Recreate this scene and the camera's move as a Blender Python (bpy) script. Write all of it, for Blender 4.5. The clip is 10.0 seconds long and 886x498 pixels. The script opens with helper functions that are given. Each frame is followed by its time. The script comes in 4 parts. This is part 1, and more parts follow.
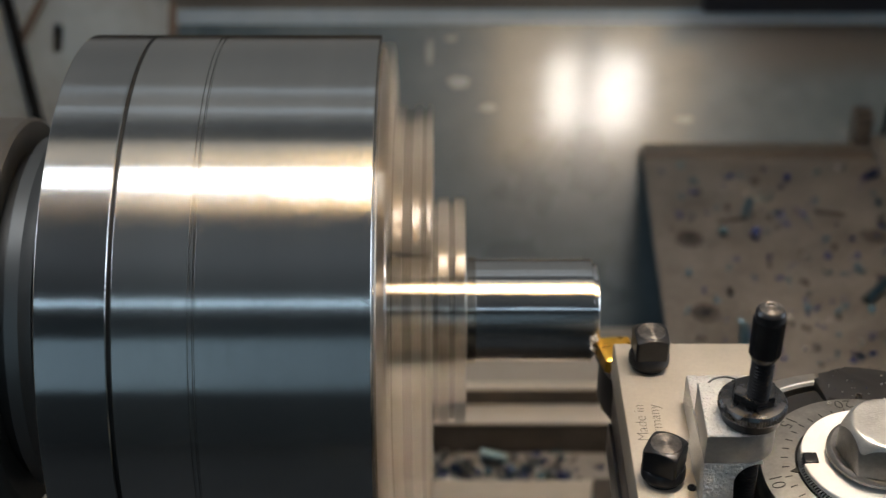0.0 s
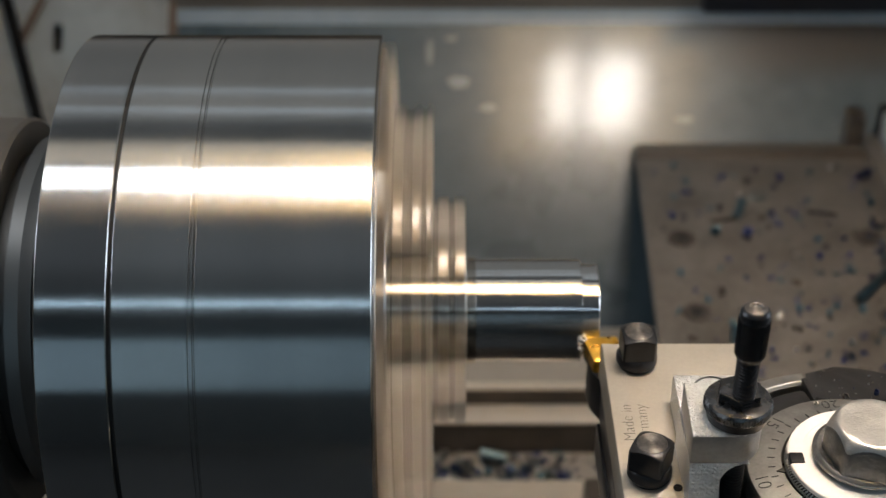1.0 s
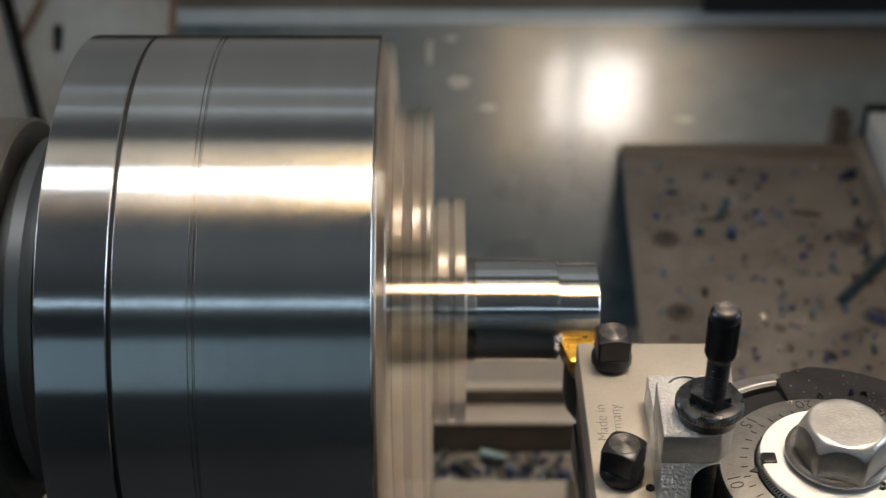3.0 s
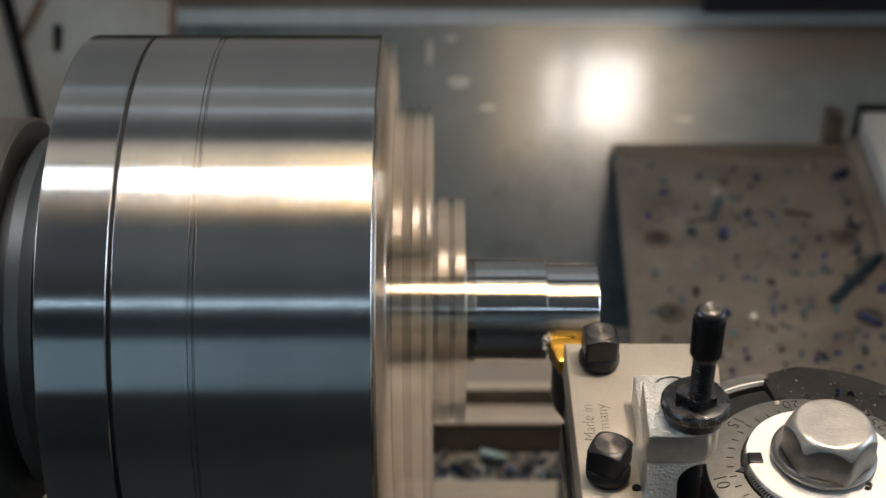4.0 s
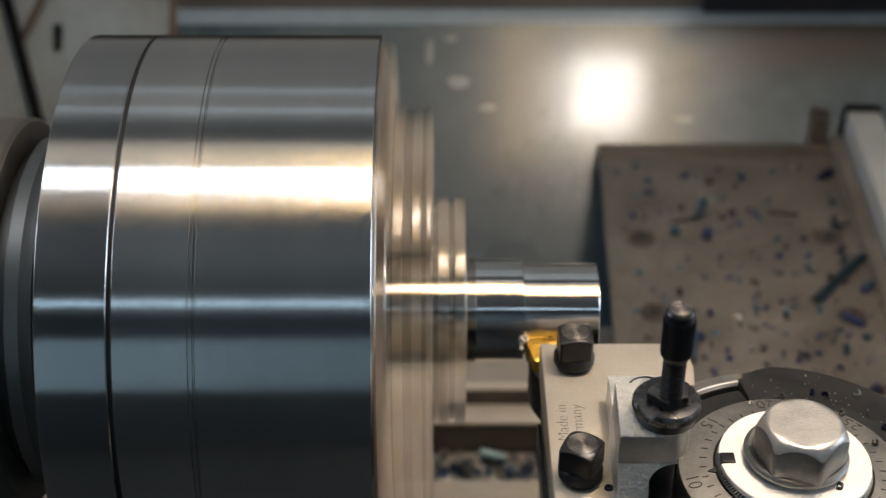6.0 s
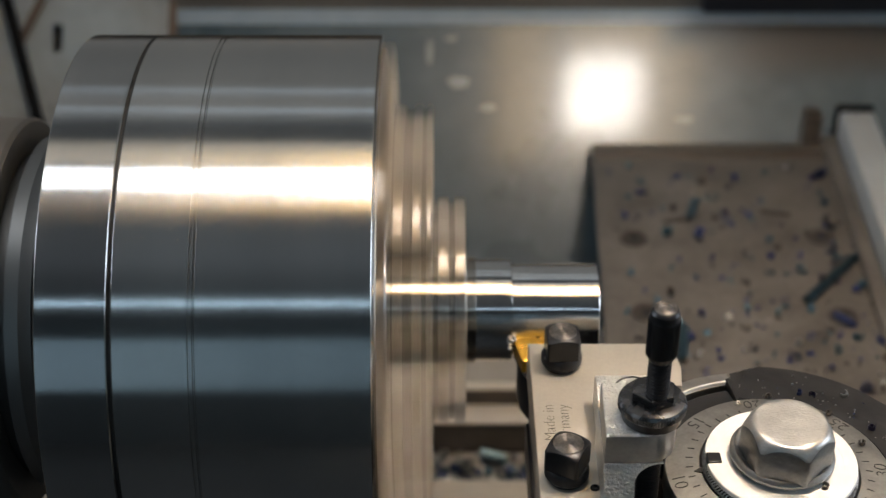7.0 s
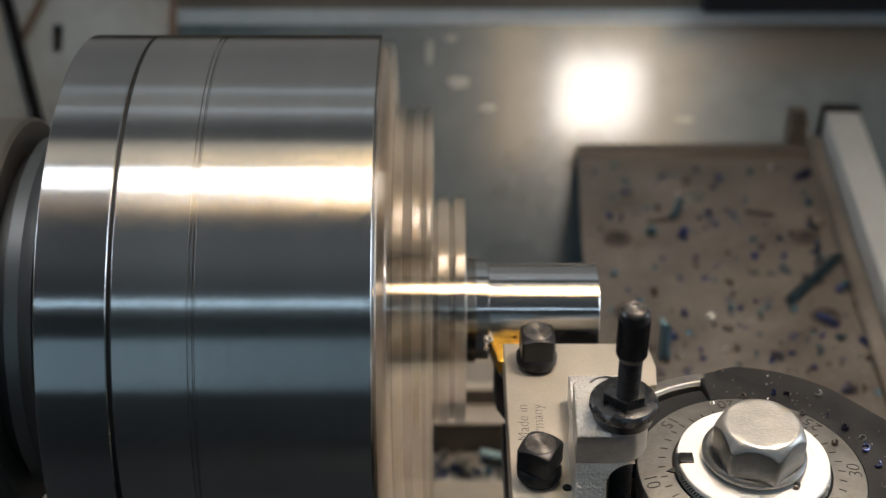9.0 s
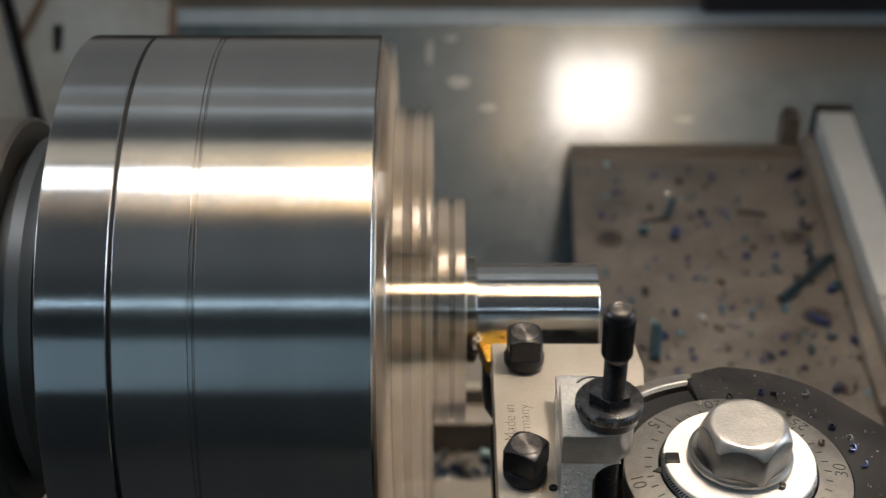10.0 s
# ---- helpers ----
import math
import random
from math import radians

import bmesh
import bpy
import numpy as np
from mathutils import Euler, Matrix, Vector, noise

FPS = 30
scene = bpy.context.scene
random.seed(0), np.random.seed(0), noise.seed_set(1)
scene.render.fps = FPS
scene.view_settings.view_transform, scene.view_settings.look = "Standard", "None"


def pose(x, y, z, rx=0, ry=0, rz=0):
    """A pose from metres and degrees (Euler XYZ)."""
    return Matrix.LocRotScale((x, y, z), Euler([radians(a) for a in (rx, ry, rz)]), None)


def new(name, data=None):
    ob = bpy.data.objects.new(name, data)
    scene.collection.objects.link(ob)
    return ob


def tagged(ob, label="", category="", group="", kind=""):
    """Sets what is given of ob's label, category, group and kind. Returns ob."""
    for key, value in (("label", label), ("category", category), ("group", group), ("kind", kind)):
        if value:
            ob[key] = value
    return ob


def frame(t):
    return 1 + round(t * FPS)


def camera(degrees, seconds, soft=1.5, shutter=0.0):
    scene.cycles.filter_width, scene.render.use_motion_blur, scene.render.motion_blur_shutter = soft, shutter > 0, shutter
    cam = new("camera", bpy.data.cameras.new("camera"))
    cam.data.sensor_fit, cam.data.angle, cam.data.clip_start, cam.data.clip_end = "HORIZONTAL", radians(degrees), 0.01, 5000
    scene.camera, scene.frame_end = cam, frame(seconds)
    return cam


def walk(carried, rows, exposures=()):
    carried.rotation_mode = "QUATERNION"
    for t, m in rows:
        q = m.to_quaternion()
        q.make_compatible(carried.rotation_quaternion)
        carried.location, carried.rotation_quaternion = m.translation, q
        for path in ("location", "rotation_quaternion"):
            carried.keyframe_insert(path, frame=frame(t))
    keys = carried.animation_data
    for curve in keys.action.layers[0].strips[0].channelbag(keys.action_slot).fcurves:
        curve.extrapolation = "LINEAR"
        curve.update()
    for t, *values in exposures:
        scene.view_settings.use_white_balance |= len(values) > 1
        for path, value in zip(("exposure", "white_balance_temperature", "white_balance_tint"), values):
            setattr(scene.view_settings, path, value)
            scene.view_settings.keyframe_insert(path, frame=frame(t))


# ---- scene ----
# ---- camera ----
AX = 0.0418           # carriage travel in ten seconds
cam = camera(33.57, 10.0, soft=1.3, shutter=1.5)
cam.data.dof.use_dof = True
cam.data.dof.focus_distance = 0.45
cam.data.dof.aperture_fstop = 9.6
EYE = pose(0.0, -0.43473, 0.32026, 56.0, 0, 0)
walk(cam, [(0.0, EYE), (10.0, EYE)], exposures=[(0.0, -0.08, 6250, 10), (10.0, -0.08, 6250, 10)])

# ---- world and lights ----
world = bpy.data.worlds.new("workshop_air")
scene.world = world
world.use_nodes = True
world.node_tree.nodes["Background"].inputs[0].default_value = (0.6, 0.75, 1.0, 1)
world.node_tree.nodes["Background"].inputs[1].default_value = 0.05


def area_light(name, m, sx, sy, power, colour, spread=180):
    data = bpy.data.lights.new(name, "AREA")
    data.shape, data.size, data.size_y, data.energy, data.color = "RECTANGLE", sx, sy, power, colour
    data.spread = radians(spread)
    ob = new(name, data)
    ob.matrix_world = m
    return ob


LAMP = Vector((0.157, -0.053, 0.445))
area_light("machine_lamp_light", pose(LAMP.x, LAMP.y, LAMP.z, 0, 0, 0), 0.095, 0.096, 2.45, (1.0, 0.915, 0.83))
for wx in (-1.50, 2.05):
    area_light("window_daylight", pose(wx, -3.42, 0.95, 90, 0, 0), 1.70, 1.30, 3.7, (0.58, 0.83, 1.0))
for tx in (-1.5, 0.2, 1.9):
    area_light("tube_and_fill_light", pose(tx, -2.86, 2.30, 0, 0, 0), 1.5, 0.085, 2.2, (0.62, 0.84, 1.0))
    # added warm fill for the back wall and the chuck's upper fade
    area_light("tube_and_fill_light", pose(tx, 0.38, 2.30, 0, 0, 0), 1.5, 0.40, 1.7, (1.0, 0.88, 0.70))
area_light("ceiling_panel_light", pose(-0.62, -0.08, 2.36, 0, 0, 0), 1.5, 0.30, 12, (0.93, 0.96, 1.0))
for tz, size, power in ((1.20, 0.12, 0.7), (1.80, 0.10, 1.4)):
    area_light("wall_tube_light", pose(0, 1.06, tz, -90, 0, 0), 5.0, size, power, (0.68, 0.85, 1.0))
# unseen side fills, added to brighten the ceiling and back wall
for side in (-1, 1):
    area_light("side_fill_light", pose(3.95 * side, 0.25, 0.9, 0, 90 * side, 0), 1.6, 1.5, 60, (0.80, 0.90, 1.0))


# ---- materials ----
def material(name, base, dark=None, metal=0.0, rough=0.4, scale=40.0, stretch=(1, 1, 1), bump=0.0, bump_scale=300.0,
             rough_var=0.1, aniso=0.0, axis="X", contrast=(0.35, 0.65), coat=0.0, coat_rough=0.1, jitter=0.0):
    m = bpy.data.materials.new(name)
    m.use_nodes = True
    nt = m.node_tree
    n, link = nt.nodes, nt.links.new
    p = n["Principled BSDF"]
    co = n.new("ShaderNodeTexCoord")
    mp = n.new("ShaderNodeMapping")
    mp.inputs["Scale"].default_value = stretch
    link(co.outputs["Object"], mp.inputs["Vector"])
    big, fine = n.new("ShaderNodeTexNoise"), n.new("ShaderNodeTexNoise")
    big.inputs["Scale"].default_value, big.inputs["Detail"].default_value = scale, 6
    fine.inputs["Scale"].default_value, fine.inputs["Detail"].default_value = bump_scale, 4
    link(mp.outputs[0], big.inputs["Vector"])
    link(mp.outputs[0], fine.inputs["Vector"])
    ramp = n.new("ShaderNodeValToRGB")
    dark = dark or tuple(c * 0.75 for c in base)
    ramp.color_ramp.elements[0].position, ramp.color_ramp.elements[1].position = contrast
    ramp.color_ramp.elements[0].color, ramp.color_ramp.elements[1].color = (*dark, 1), (*base, 1)
    mix = n.new("ShaderNodeMath")
    mix.operation = "MULTIPLY_ADD"
    mix.inputs[1].default_value = 0.7
    link(big.outputs["Fac"], mix.inputs[0])
    half = n.new("ShaderNodeMath")
    half.operation = "MULTIPLY"
    half.inputs[1].default_value = 0.3
    link(fine.outputs["Fac"], half.inputs[0])
    link(half.outputs[0], mix.inputs[2])
    link(mix.outputs[0], ramp.inputs["Fac"])
    link(ramp.outputs["Color"], p.inputs["Base Color"])
    rr = n.new("ShaderNodeMapRange")
    rr.inputs["To Min"].default_value = max(0.02, rough - rough_var)
    rr.inputs["To Max"].default_value = min(1.0, rough + rough_var)
    link(big.outputs["Fac"], rr.inputs["Value"])
    link(rr.outputs[0], p.inputs["Roughness"])
    p.inputs["Metallic"].default_value = metal
    p.inputs["Coat Weight"].default_value = coat
    p.inputs["Coat Roughness"].default_value = coat_rough
    if bump:
        b = n.new("ShaderNodeBump")
        b.inputs["Strength"].default_value, b.inputs["Distance"].default_value = bump, 0.0004
        link(fine.outputs["Fac"], b.inputs["Height"])
        link(b.outputs[0], p.inputs["Normal"])
    if aniso:
        t = n.new("ShaderNodeTangent")
        t.direction_type, t.axis = "RADIAL", axis
        p.inputs["Anisotropic"].default_value = aniso
        p.inputs["Anisotropic Rotation"].default_value = 0.25
        link(t.outputs[0], p.inputs["Tangent"])
    if jitter:
        info, hue = n.new("ShaderNodeObjectInfo"), n.new("ShaderNodeHueSaturation")
        vr = n.new("ShaderNodeMapRange")
        vr.inputs["To Min"].default_value, vr.inputs["To Max"].default_value = 1 - jitter, 1 + jitter
        link(info.outputs["Random"], vr.inputs["Value"])
        link(vr.outputs[0], hue.inputs["Value"])
        link(ramp.outputs["Color"], hue.inputs["Color"])
        link(hue.outputs["Color"], p.inputs["Base Color"])
    return m


def glow(name, colour, strength):
    m = bpy.data.materials.new(name)
    m.use_nodes = True
    p = m.node_tree.nodes["Principled BSDF"]
    p.inputs["Base Color"].default_value = (*colour, 1)
    p.inputs["Emission Color"].default_value = (*colour, 1)
    p.inputs["Emission Strength"].default_value = strength
    return m


TURNED = material("turned_steel", (0.60, 0.59, 0.57), (0.50, 0.50, 0.49), 1.0, 0.235, 30, (1, 0.02, 0.02), 0.35, 900, 0.02, 1.0)
TURNED_FINE = material("fine_turned_steel", (0.50, 0.50, 0.49), (0.40, 0.40, 0.40), 1.0, 0.20, 30, (1, 0.02, 0.02), 0.40, 1000, 0.02, 1.0)
TURNED_DARK = material("turned_steel_dark", (0.50, 0.50, 0.50), (0.40, 0.40, 0.41), 1.0, 0.30, 30, (1, 0.02, 0.02), 0.08, 900, 0.05, 0.95)
FRESH = material("freshly_cut_steel", (0.80, 0.79, 0.77), (0.70, 0.69, 0.68), 1.0, 0.19, 60, (1, 0.02, 0.02), 0.05, 1800, 0.01, 0.97)
STOCK = material("drawn_bar_steel", (0.72, 0.71, 0.69), (0.62, 0.62, 0.61), 1.0, 0.20, 40, (1, 0.02, 0.02), 0.05, 1500, 0.01, 0.97)
ROUGH_STOCK = material("oily_bar_steel", (0.52, 0.48, 0.42), (0.40, 0.37, 0.32), 1.0, 0.25, 60, (1, 0.05, 0.05), 0.05, 900, 0.03, 0.95)
NUT_STEEL = material("dark_blued_steel", (0.17, 0.165, 0.165), (0.10, 0.098, 0.098), 1.0, 0.27, 200, bump=0.05, bump_scale=900)
NUMERAL = material("dark_numeral_fill", (0.04, 0.038, 0.035), None, 0.2, 0.6, 200)
FACE = material("oily_brown_chuck_face", (0.29, 0.245, 0.195), (0.17, 0.14, 0.11), 0.85, 0.35, 60, bump=0.08, bump_scale=500)
GROOVE = material("dark_groove", (0.05, 0.048, 0.045), None, 0.6, 0.5, 80)
JAW = material("hardened_jaw_steel", (0.50, 0.465, 0.415), (0.36, 0.33, 0.288), 1.0, 0.30, 30, rough_var=0.02, aniso=1.0)
GROUND = material("ground_steel", (0.53, 0.485, 0.41), (0.46, 0.42, 0.355), 0.6, 0.50, 60, (1, 1, 1), 0.06, 900, 0.05)
CAST = material("satin_cast_steel", (0.80, 0.79, 0.77), (0.70, 0.69, 0.675), 0.85, 0.30, 800, bump=3.0, bump_scale=1000, rough_var=0.05)
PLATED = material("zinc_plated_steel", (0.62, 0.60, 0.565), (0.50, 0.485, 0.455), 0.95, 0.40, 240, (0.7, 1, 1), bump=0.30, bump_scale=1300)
RING_STEEL = material("oily_dial_ring_steel", (0.36, 0.345, 0.32), (0.25, 0.24, 0.222), 0.9, 0.40, 150, bump=0.15, bump_scale=900)
# darker copy of the plating, with the nut sides' dark reflections in its colour
NUT_SIDE = material("darkened_plated_steel", (0.25, 0.247, 0.24), (0.17, 0.168, 0.163), 0.85, 0.43, 240, bump=0.25, bump_scale=900)
MILLED = material("milled_side_steel", (0.40, 0.41, 0.42), (0.32, 0.33, 0.34), 1.0, 0.33, 200, bump=0.05, bump_scale=900)
WASHER = material("bright_washer_steel", (0.90, 0.88, 0.84), (0.84, 0.82, 0.78), 0.3, 0.45, 120, bump=0.05)
DIAL = material("satin_dial_steel", (0.60, 0.58, 0.54), (0.47, 0.455, 0.43), 0.85, 0.42, 150, bump=0.12, bump_scale=900)
BLACK = material("black_oxide_steel", (0.026, 0.025, 0.027), (0.014, 0.014, 0.015), 0.45, 0.32, 120, bump=0.06, bump_scale=900)
SCRATCHED = material("worn_bolt_top_steel", (0.19, 0.176, 0.162), (0.09, 0.083, 0.078), 0.8, 0.48, 500, (1, 1, 1), 0.2, 1200, 0.06, 0.8, "Z")
COVER = material("dark_gunmetal_cover", (0.024, 0.023, 0.023), (0.014, 0.0135, 0.0135), 0.3, 0.42, 90, bump=0.08, bump_scale=700)
INSERT = material("gold_coated_carbide", (0.80, 0.48, 0.07), (0.62, 0.32, 0.04), 0.85, 0.30, 300, bump=0.1, bump_scale=900)
INK = material("engraved_mark", (0.13, 0.117, 0.10), None, 0.2, 0.6, 200)
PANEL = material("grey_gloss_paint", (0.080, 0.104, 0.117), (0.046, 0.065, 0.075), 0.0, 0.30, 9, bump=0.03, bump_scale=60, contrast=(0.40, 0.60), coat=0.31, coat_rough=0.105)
PALE = material("pale_machine_paint", (0.24, 0.245, 0.235), (0.17, 0.165, 0.15), 0.0, 0.4, 16, bump=0.08, bump_scale=200)
PALE_GLOSS = material("pale_gloss_machine_paint", (0.235, 0.26, 0.27), (0.18, 0.18, 0.17), 0.0, 0.3, 16, bump=0.06, bump_scale=120, coat=0.3, coat_rough=0.14)
RUST = material("oily_rust", (0.10, 0.065, 0.04), (0.03, 0.02, 0.015), 0.1, 0.6, 60, bump=0.3)
TRAY = material("oily_brown_steel", (0.195, 0.174, 0.150), (0.105, 0.092, 0.078), 0.45, 0.45, 28, bump=0.2, bump_scale=260)
LIP = material("dark_oily_brown_steel", (0.15, 0.125, 0.10), (0.075, 0.062, 0.05), 0.4, 0.42, 30, (0.3, 1, 1), bump=0.2, bump_scale=260)
WAY = material("oily_way_steel", (0.66, 0.59, 0.50), (0.47, 0.41, 0.335), 0.5, 0.36, 22, (0.2, 1, 1), 0.1, 400)
WAY_DULL = material("dull_oily_way_steel", (0.36, 0.325, 0.28), (0.25, 0.222, 0.188), 0.45, 0.42, 22, (0.2, 1, 1), 0.1, 400)
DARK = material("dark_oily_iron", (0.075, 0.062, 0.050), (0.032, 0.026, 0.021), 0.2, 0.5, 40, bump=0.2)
SCALE = material("light_grey_aluminium", (0.36, 0.37, 0.36), (0.30, 0.306, 0.30), 0.3, 0.45, 30, bump=0.05)
RUBBER = material("black_rubber", (0.006, 0.006, 0.006), None, 0.0, 0.85, 60, bump=0.1)
RUBBER.node_tree.nodes["Principled BSDF"].inputs["Specular IOR Level"].default_value = 0.08
CEILING = material("workshop_ceiling_paint", (0.21, 0.205, 0.20), (0.15, 0.148, 0.145), 0.0, 0.8, 2)
BEIGE = material("warm_lit_wall_tone", (0.60, 0.555, 0.50), (0.51, 0.47, 0.42), 0.0, 0.8, 3)
DIM = material("dim_reflection_wall_tone", (0.045, 0.055, 0.060), (0.030, 0.037, 0.040), 0.0, 0.7, 3)
WALL = material("workshop_wall_paint", (0.30, 0.30, 0.29), (0.22, 0.22, 0.18), 0.0, 0.8, 3)
FLOOR = material("workshop_concrete", (0.070, 0.070, 0.070), (0.04, 0.04, 0.04), 0.0, 0.7, 4)
CHIP_BLUE = material("blued_steel_chip", (0.045, 0.065, 0.16), (0.028, 0.034, 0.09), 0.9, 0.40, 500, jitter=0.5)
CHIP_TEAL = material("teal_tempered_chip", (0.085, 0.15, 0.175), (0.045, 0.08, 0.105), 0.9, 0.42, 400, jitter=0.4)
HOT = material("fresh_bright_chip", (0.82, 0.81, 0.78), (0.65, 0.64, 0.6), 0.6, 0.32, 400)
NAVY = material("navy_machine_paint", (0.016, 0.020, 0.032), (0.010, 0.013, 0.020), 0.0, 0.45, 20)
CHIP_BRIGHT = material("bright_steel_chip", (0.46, 0.46, 0.44), (0.30, 0.30, 0.29), 1.0, 0.34, 400, jitter=0.2)
CHIP_VIOLET = material("violet_tempered_chip", (0.05, 0.045, 0.09), (0.03, 0.026, 0.05), 0.9, 0.36, 400, jitter=0.5)


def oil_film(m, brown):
    """Paints a soft-edged brown shade into the sheet's colour at its upper end by the housing."""
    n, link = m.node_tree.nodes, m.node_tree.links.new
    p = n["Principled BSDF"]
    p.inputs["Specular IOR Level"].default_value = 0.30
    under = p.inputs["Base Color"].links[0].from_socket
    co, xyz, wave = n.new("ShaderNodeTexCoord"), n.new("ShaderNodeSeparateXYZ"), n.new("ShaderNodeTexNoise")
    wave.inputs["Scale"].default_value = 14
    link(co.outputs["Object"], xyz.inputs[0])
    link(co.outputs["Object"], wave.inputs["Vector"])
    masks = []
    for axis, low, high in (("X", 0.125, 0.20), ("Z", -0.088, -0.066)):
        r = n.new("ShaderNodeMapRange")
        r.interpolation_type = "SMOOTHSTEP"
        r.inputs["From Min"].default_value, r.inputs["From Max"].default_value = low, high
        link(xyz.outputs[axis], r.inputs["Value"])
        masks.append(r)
    # the two masks bound the painted shade, noise breaks it up
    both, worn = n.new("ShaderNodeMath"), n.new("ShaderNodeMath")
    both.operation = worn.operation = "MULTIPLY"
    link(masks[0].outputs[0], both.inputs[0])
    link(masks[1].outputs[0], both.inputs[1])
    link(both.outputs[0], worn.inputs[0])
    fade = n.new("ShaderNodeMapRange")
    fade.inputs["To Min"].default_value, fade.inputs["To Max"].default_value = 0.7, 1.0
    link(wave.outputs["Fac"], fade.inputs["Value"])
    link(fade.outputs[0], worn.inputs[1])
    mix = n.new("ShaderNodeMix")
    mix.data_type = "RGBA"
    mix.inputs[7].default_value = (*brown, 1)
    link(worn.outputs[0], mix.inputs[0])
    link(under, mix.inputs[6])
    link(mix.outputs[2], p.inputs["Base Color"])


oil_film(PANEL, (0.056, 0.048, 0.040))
CHIP_PALE = material("pale_green_tempered_chip", (0.34, 0.43, 0.40), (0.20, 0.28, 0.27), 0.8, 0.3, 400)
CAP = material("brown_grey_paint", (0.085, 0.080, 0.072), (0.055, 0.052, 0.047), 0.0, 0.5, 14)
# the fold's bluish highlight is painted in with this lighter colour
FOLD_LIT = material("lit_fold_blue_grey", (0.26, 0.315, 0.36), (0.19, 0.235, 0.275), 0.0, 0.3, 12, bump=0.03, bump_scale=80)
STAIN = material("dried_coolant_stain", (0.22, 0.24, 0.25), (0.13, 0.15, 0.16), 0.0, 0.4, 120)
LAMP_GLASS = glow("lamp_diffuser", (1.0, 0.62, 0.22), 10.2)


# ---- building helpers ----
def finish(bm, smooth=35):
    bmesh.ops.recalc_face_normals(bm, faces=bm.faces)
    limit = radians(smooth)
    for f in bm.faces:
        f.smooth = True
    for e in bm.edges:
        e.smooth = e.is_manifold and e.calc_face_angle(0) < limit
    return bm


def mesh_of(name, bm, mats, smooth=35):
    finish(bm, smooth)
    me = bpy.data.meshes.new(name)
    bm.to_mesh(me)
    bm.free()
    for m in mats if isinstance(mats, (list, tuple)) else [mats]:
        me.materials.append(m)
    return me


def part(name, bm, mats, parent=None, label="", smooth=35):
    ob = new(name, mesh_of(name, bm, mats, smooth))
    if parent:
        ob.parent = parent
    return tagged(ob, label)


def thing(name, label, category, at=(0, 0, 0), group="", kind=""):
    ob = new(name)
    ob.empty_display_size = 0.01
    ob.location = at
    return tagged(ob, label, category, group, kind)


def box(x0, x1, y0, y1, z0, z1, bevel=0.0008, segs=2):
    bm = bmesh.new()
    bmesh.ops.create_cube(bm, size=1)
    for v in bm.verts:
        v.co = ((x0 + x1) / 2 + v.co.x * (x1 - x0), (y0 + y1) / 2 + v.co.y * (y1 - y0), (z0 + z1) / 2 + v.co.z * (z1 - z0))
    if bevel:
        bmesh.ops.bevel(bm, geom=list(bm.edges), offset=bevel, segments=segs, affect="EDGES", profile=0.5)
    return bm


def merge(a, b, m=None):
    """Adds the mesh b, moved by m, to a."""
    me = bpy.data.meshes.new("tmp")
    b.to_mesh(me)
    b.free()
    if m:
        me.transform(m)
    a.from_mesh(me)
    bpy.data.meshes.remove(me)
    return a


def revolve(profile, axis="X", segs=96, a0=0.0, a1=360.0, centre=(0, 0)):
    """A body turned from (along the axis, radius) points; a whole turn or a closed sector."""
    bm = bmesh.new()
    whole = abs(a1 - a0) > 359.9
    n = segs if whole else segs + 1
    rings = []
    for k in range(n):
        a = radians(a0 + (a1 - a0) * k / segs)
        c, s = math.cos(a), math.sin(a)
        if axis == "X":
            rings.append([bm.verts.new((x, r * c + centre[0], r * s + centre[1])) for x, r in profile])
        else:
            rings.append([bm.verts.new((r * c + centre[0], r * s + centre[1], x)) for x, r in profile])
    m = len(profile)
    for k in range(segs):
        p, q = rings[k], rings[(k + 1) % n]
        for i in range(m):
            j = (i + 1) % m
            bm.faces.new((p[i], p[j], q[j], q[i]))
    if not whole:
        bm.faces.new(rings[0])
        bm.faces.new(rings[-1])
    return bm


def turned(points, **kw):
    """A solid of revolution from an open profile that begins and ends at the axis."""
    bm = revolve(points, **kw)
    bmesh.ops.remove_doubles(bm, verts=bm.verts, dist=1e-6)
    bmesh.ops.dissolve_degenerate(bm, edges=bm.edges, dist=1e-7)
    return bm


def prism(outline, z0, z1, bevel=0.0):
    bm = bmesh.new()
    lo = [bm.verts.new((x, y, z0)) for x, y in outline]
    hi = [bm.verts.new((x, y, z1)) for x, y in outline]
    bm.faces.new(lo[::-1])
    top = bm.faces.new(hi)
    for i in range(len(outline)):
        j = (i + 1) % len(outline)
        bm.faces.new((lo[i], lo[j], hi[j], hi[i]))
    if bevel:
        bmesh.ops.bevel(bm, geom=list(top.edges), offset=bevel, segments=2, affect="EDGES", profile=0.5)
    return bm


def ngon(n, r, turn=0.0, at=(0, 0)):
    return [(at[0] + r * math.cos(radians(turn) + 2 * math.pi * k / n), at[1] + r * math.sin(radians(turn) + 2 * math.pi * k / n)) for k in range(n)]


def lettering(name, text, size, m, mat, parent, depth=0.00015):
    cu = bpy.data.curves.new(name, "FONT")
    cu.body, cu.size, cu.extrude, cu.align_x, cu.align_y = text, size, depth, "CENTER", "CENTER"
    cu.offset = -0.00014
    tmp = bpy.data.objects.new(name, cu)
    me = bpy.data.meshes.new_from_object(tmp)
    bpy.data.objects.remove(tmp)
    me.materials.clear()
    me.materials.append(mat)
    ob = new(name, me)
    ob.parent = parent
    ob.matrix_local = m
    return ob


RIDES = []      # what travels with the carriage
SPINS = []      # what turns with the spindle


def ride(ob):
    RIDES.append(ob)
    return ob


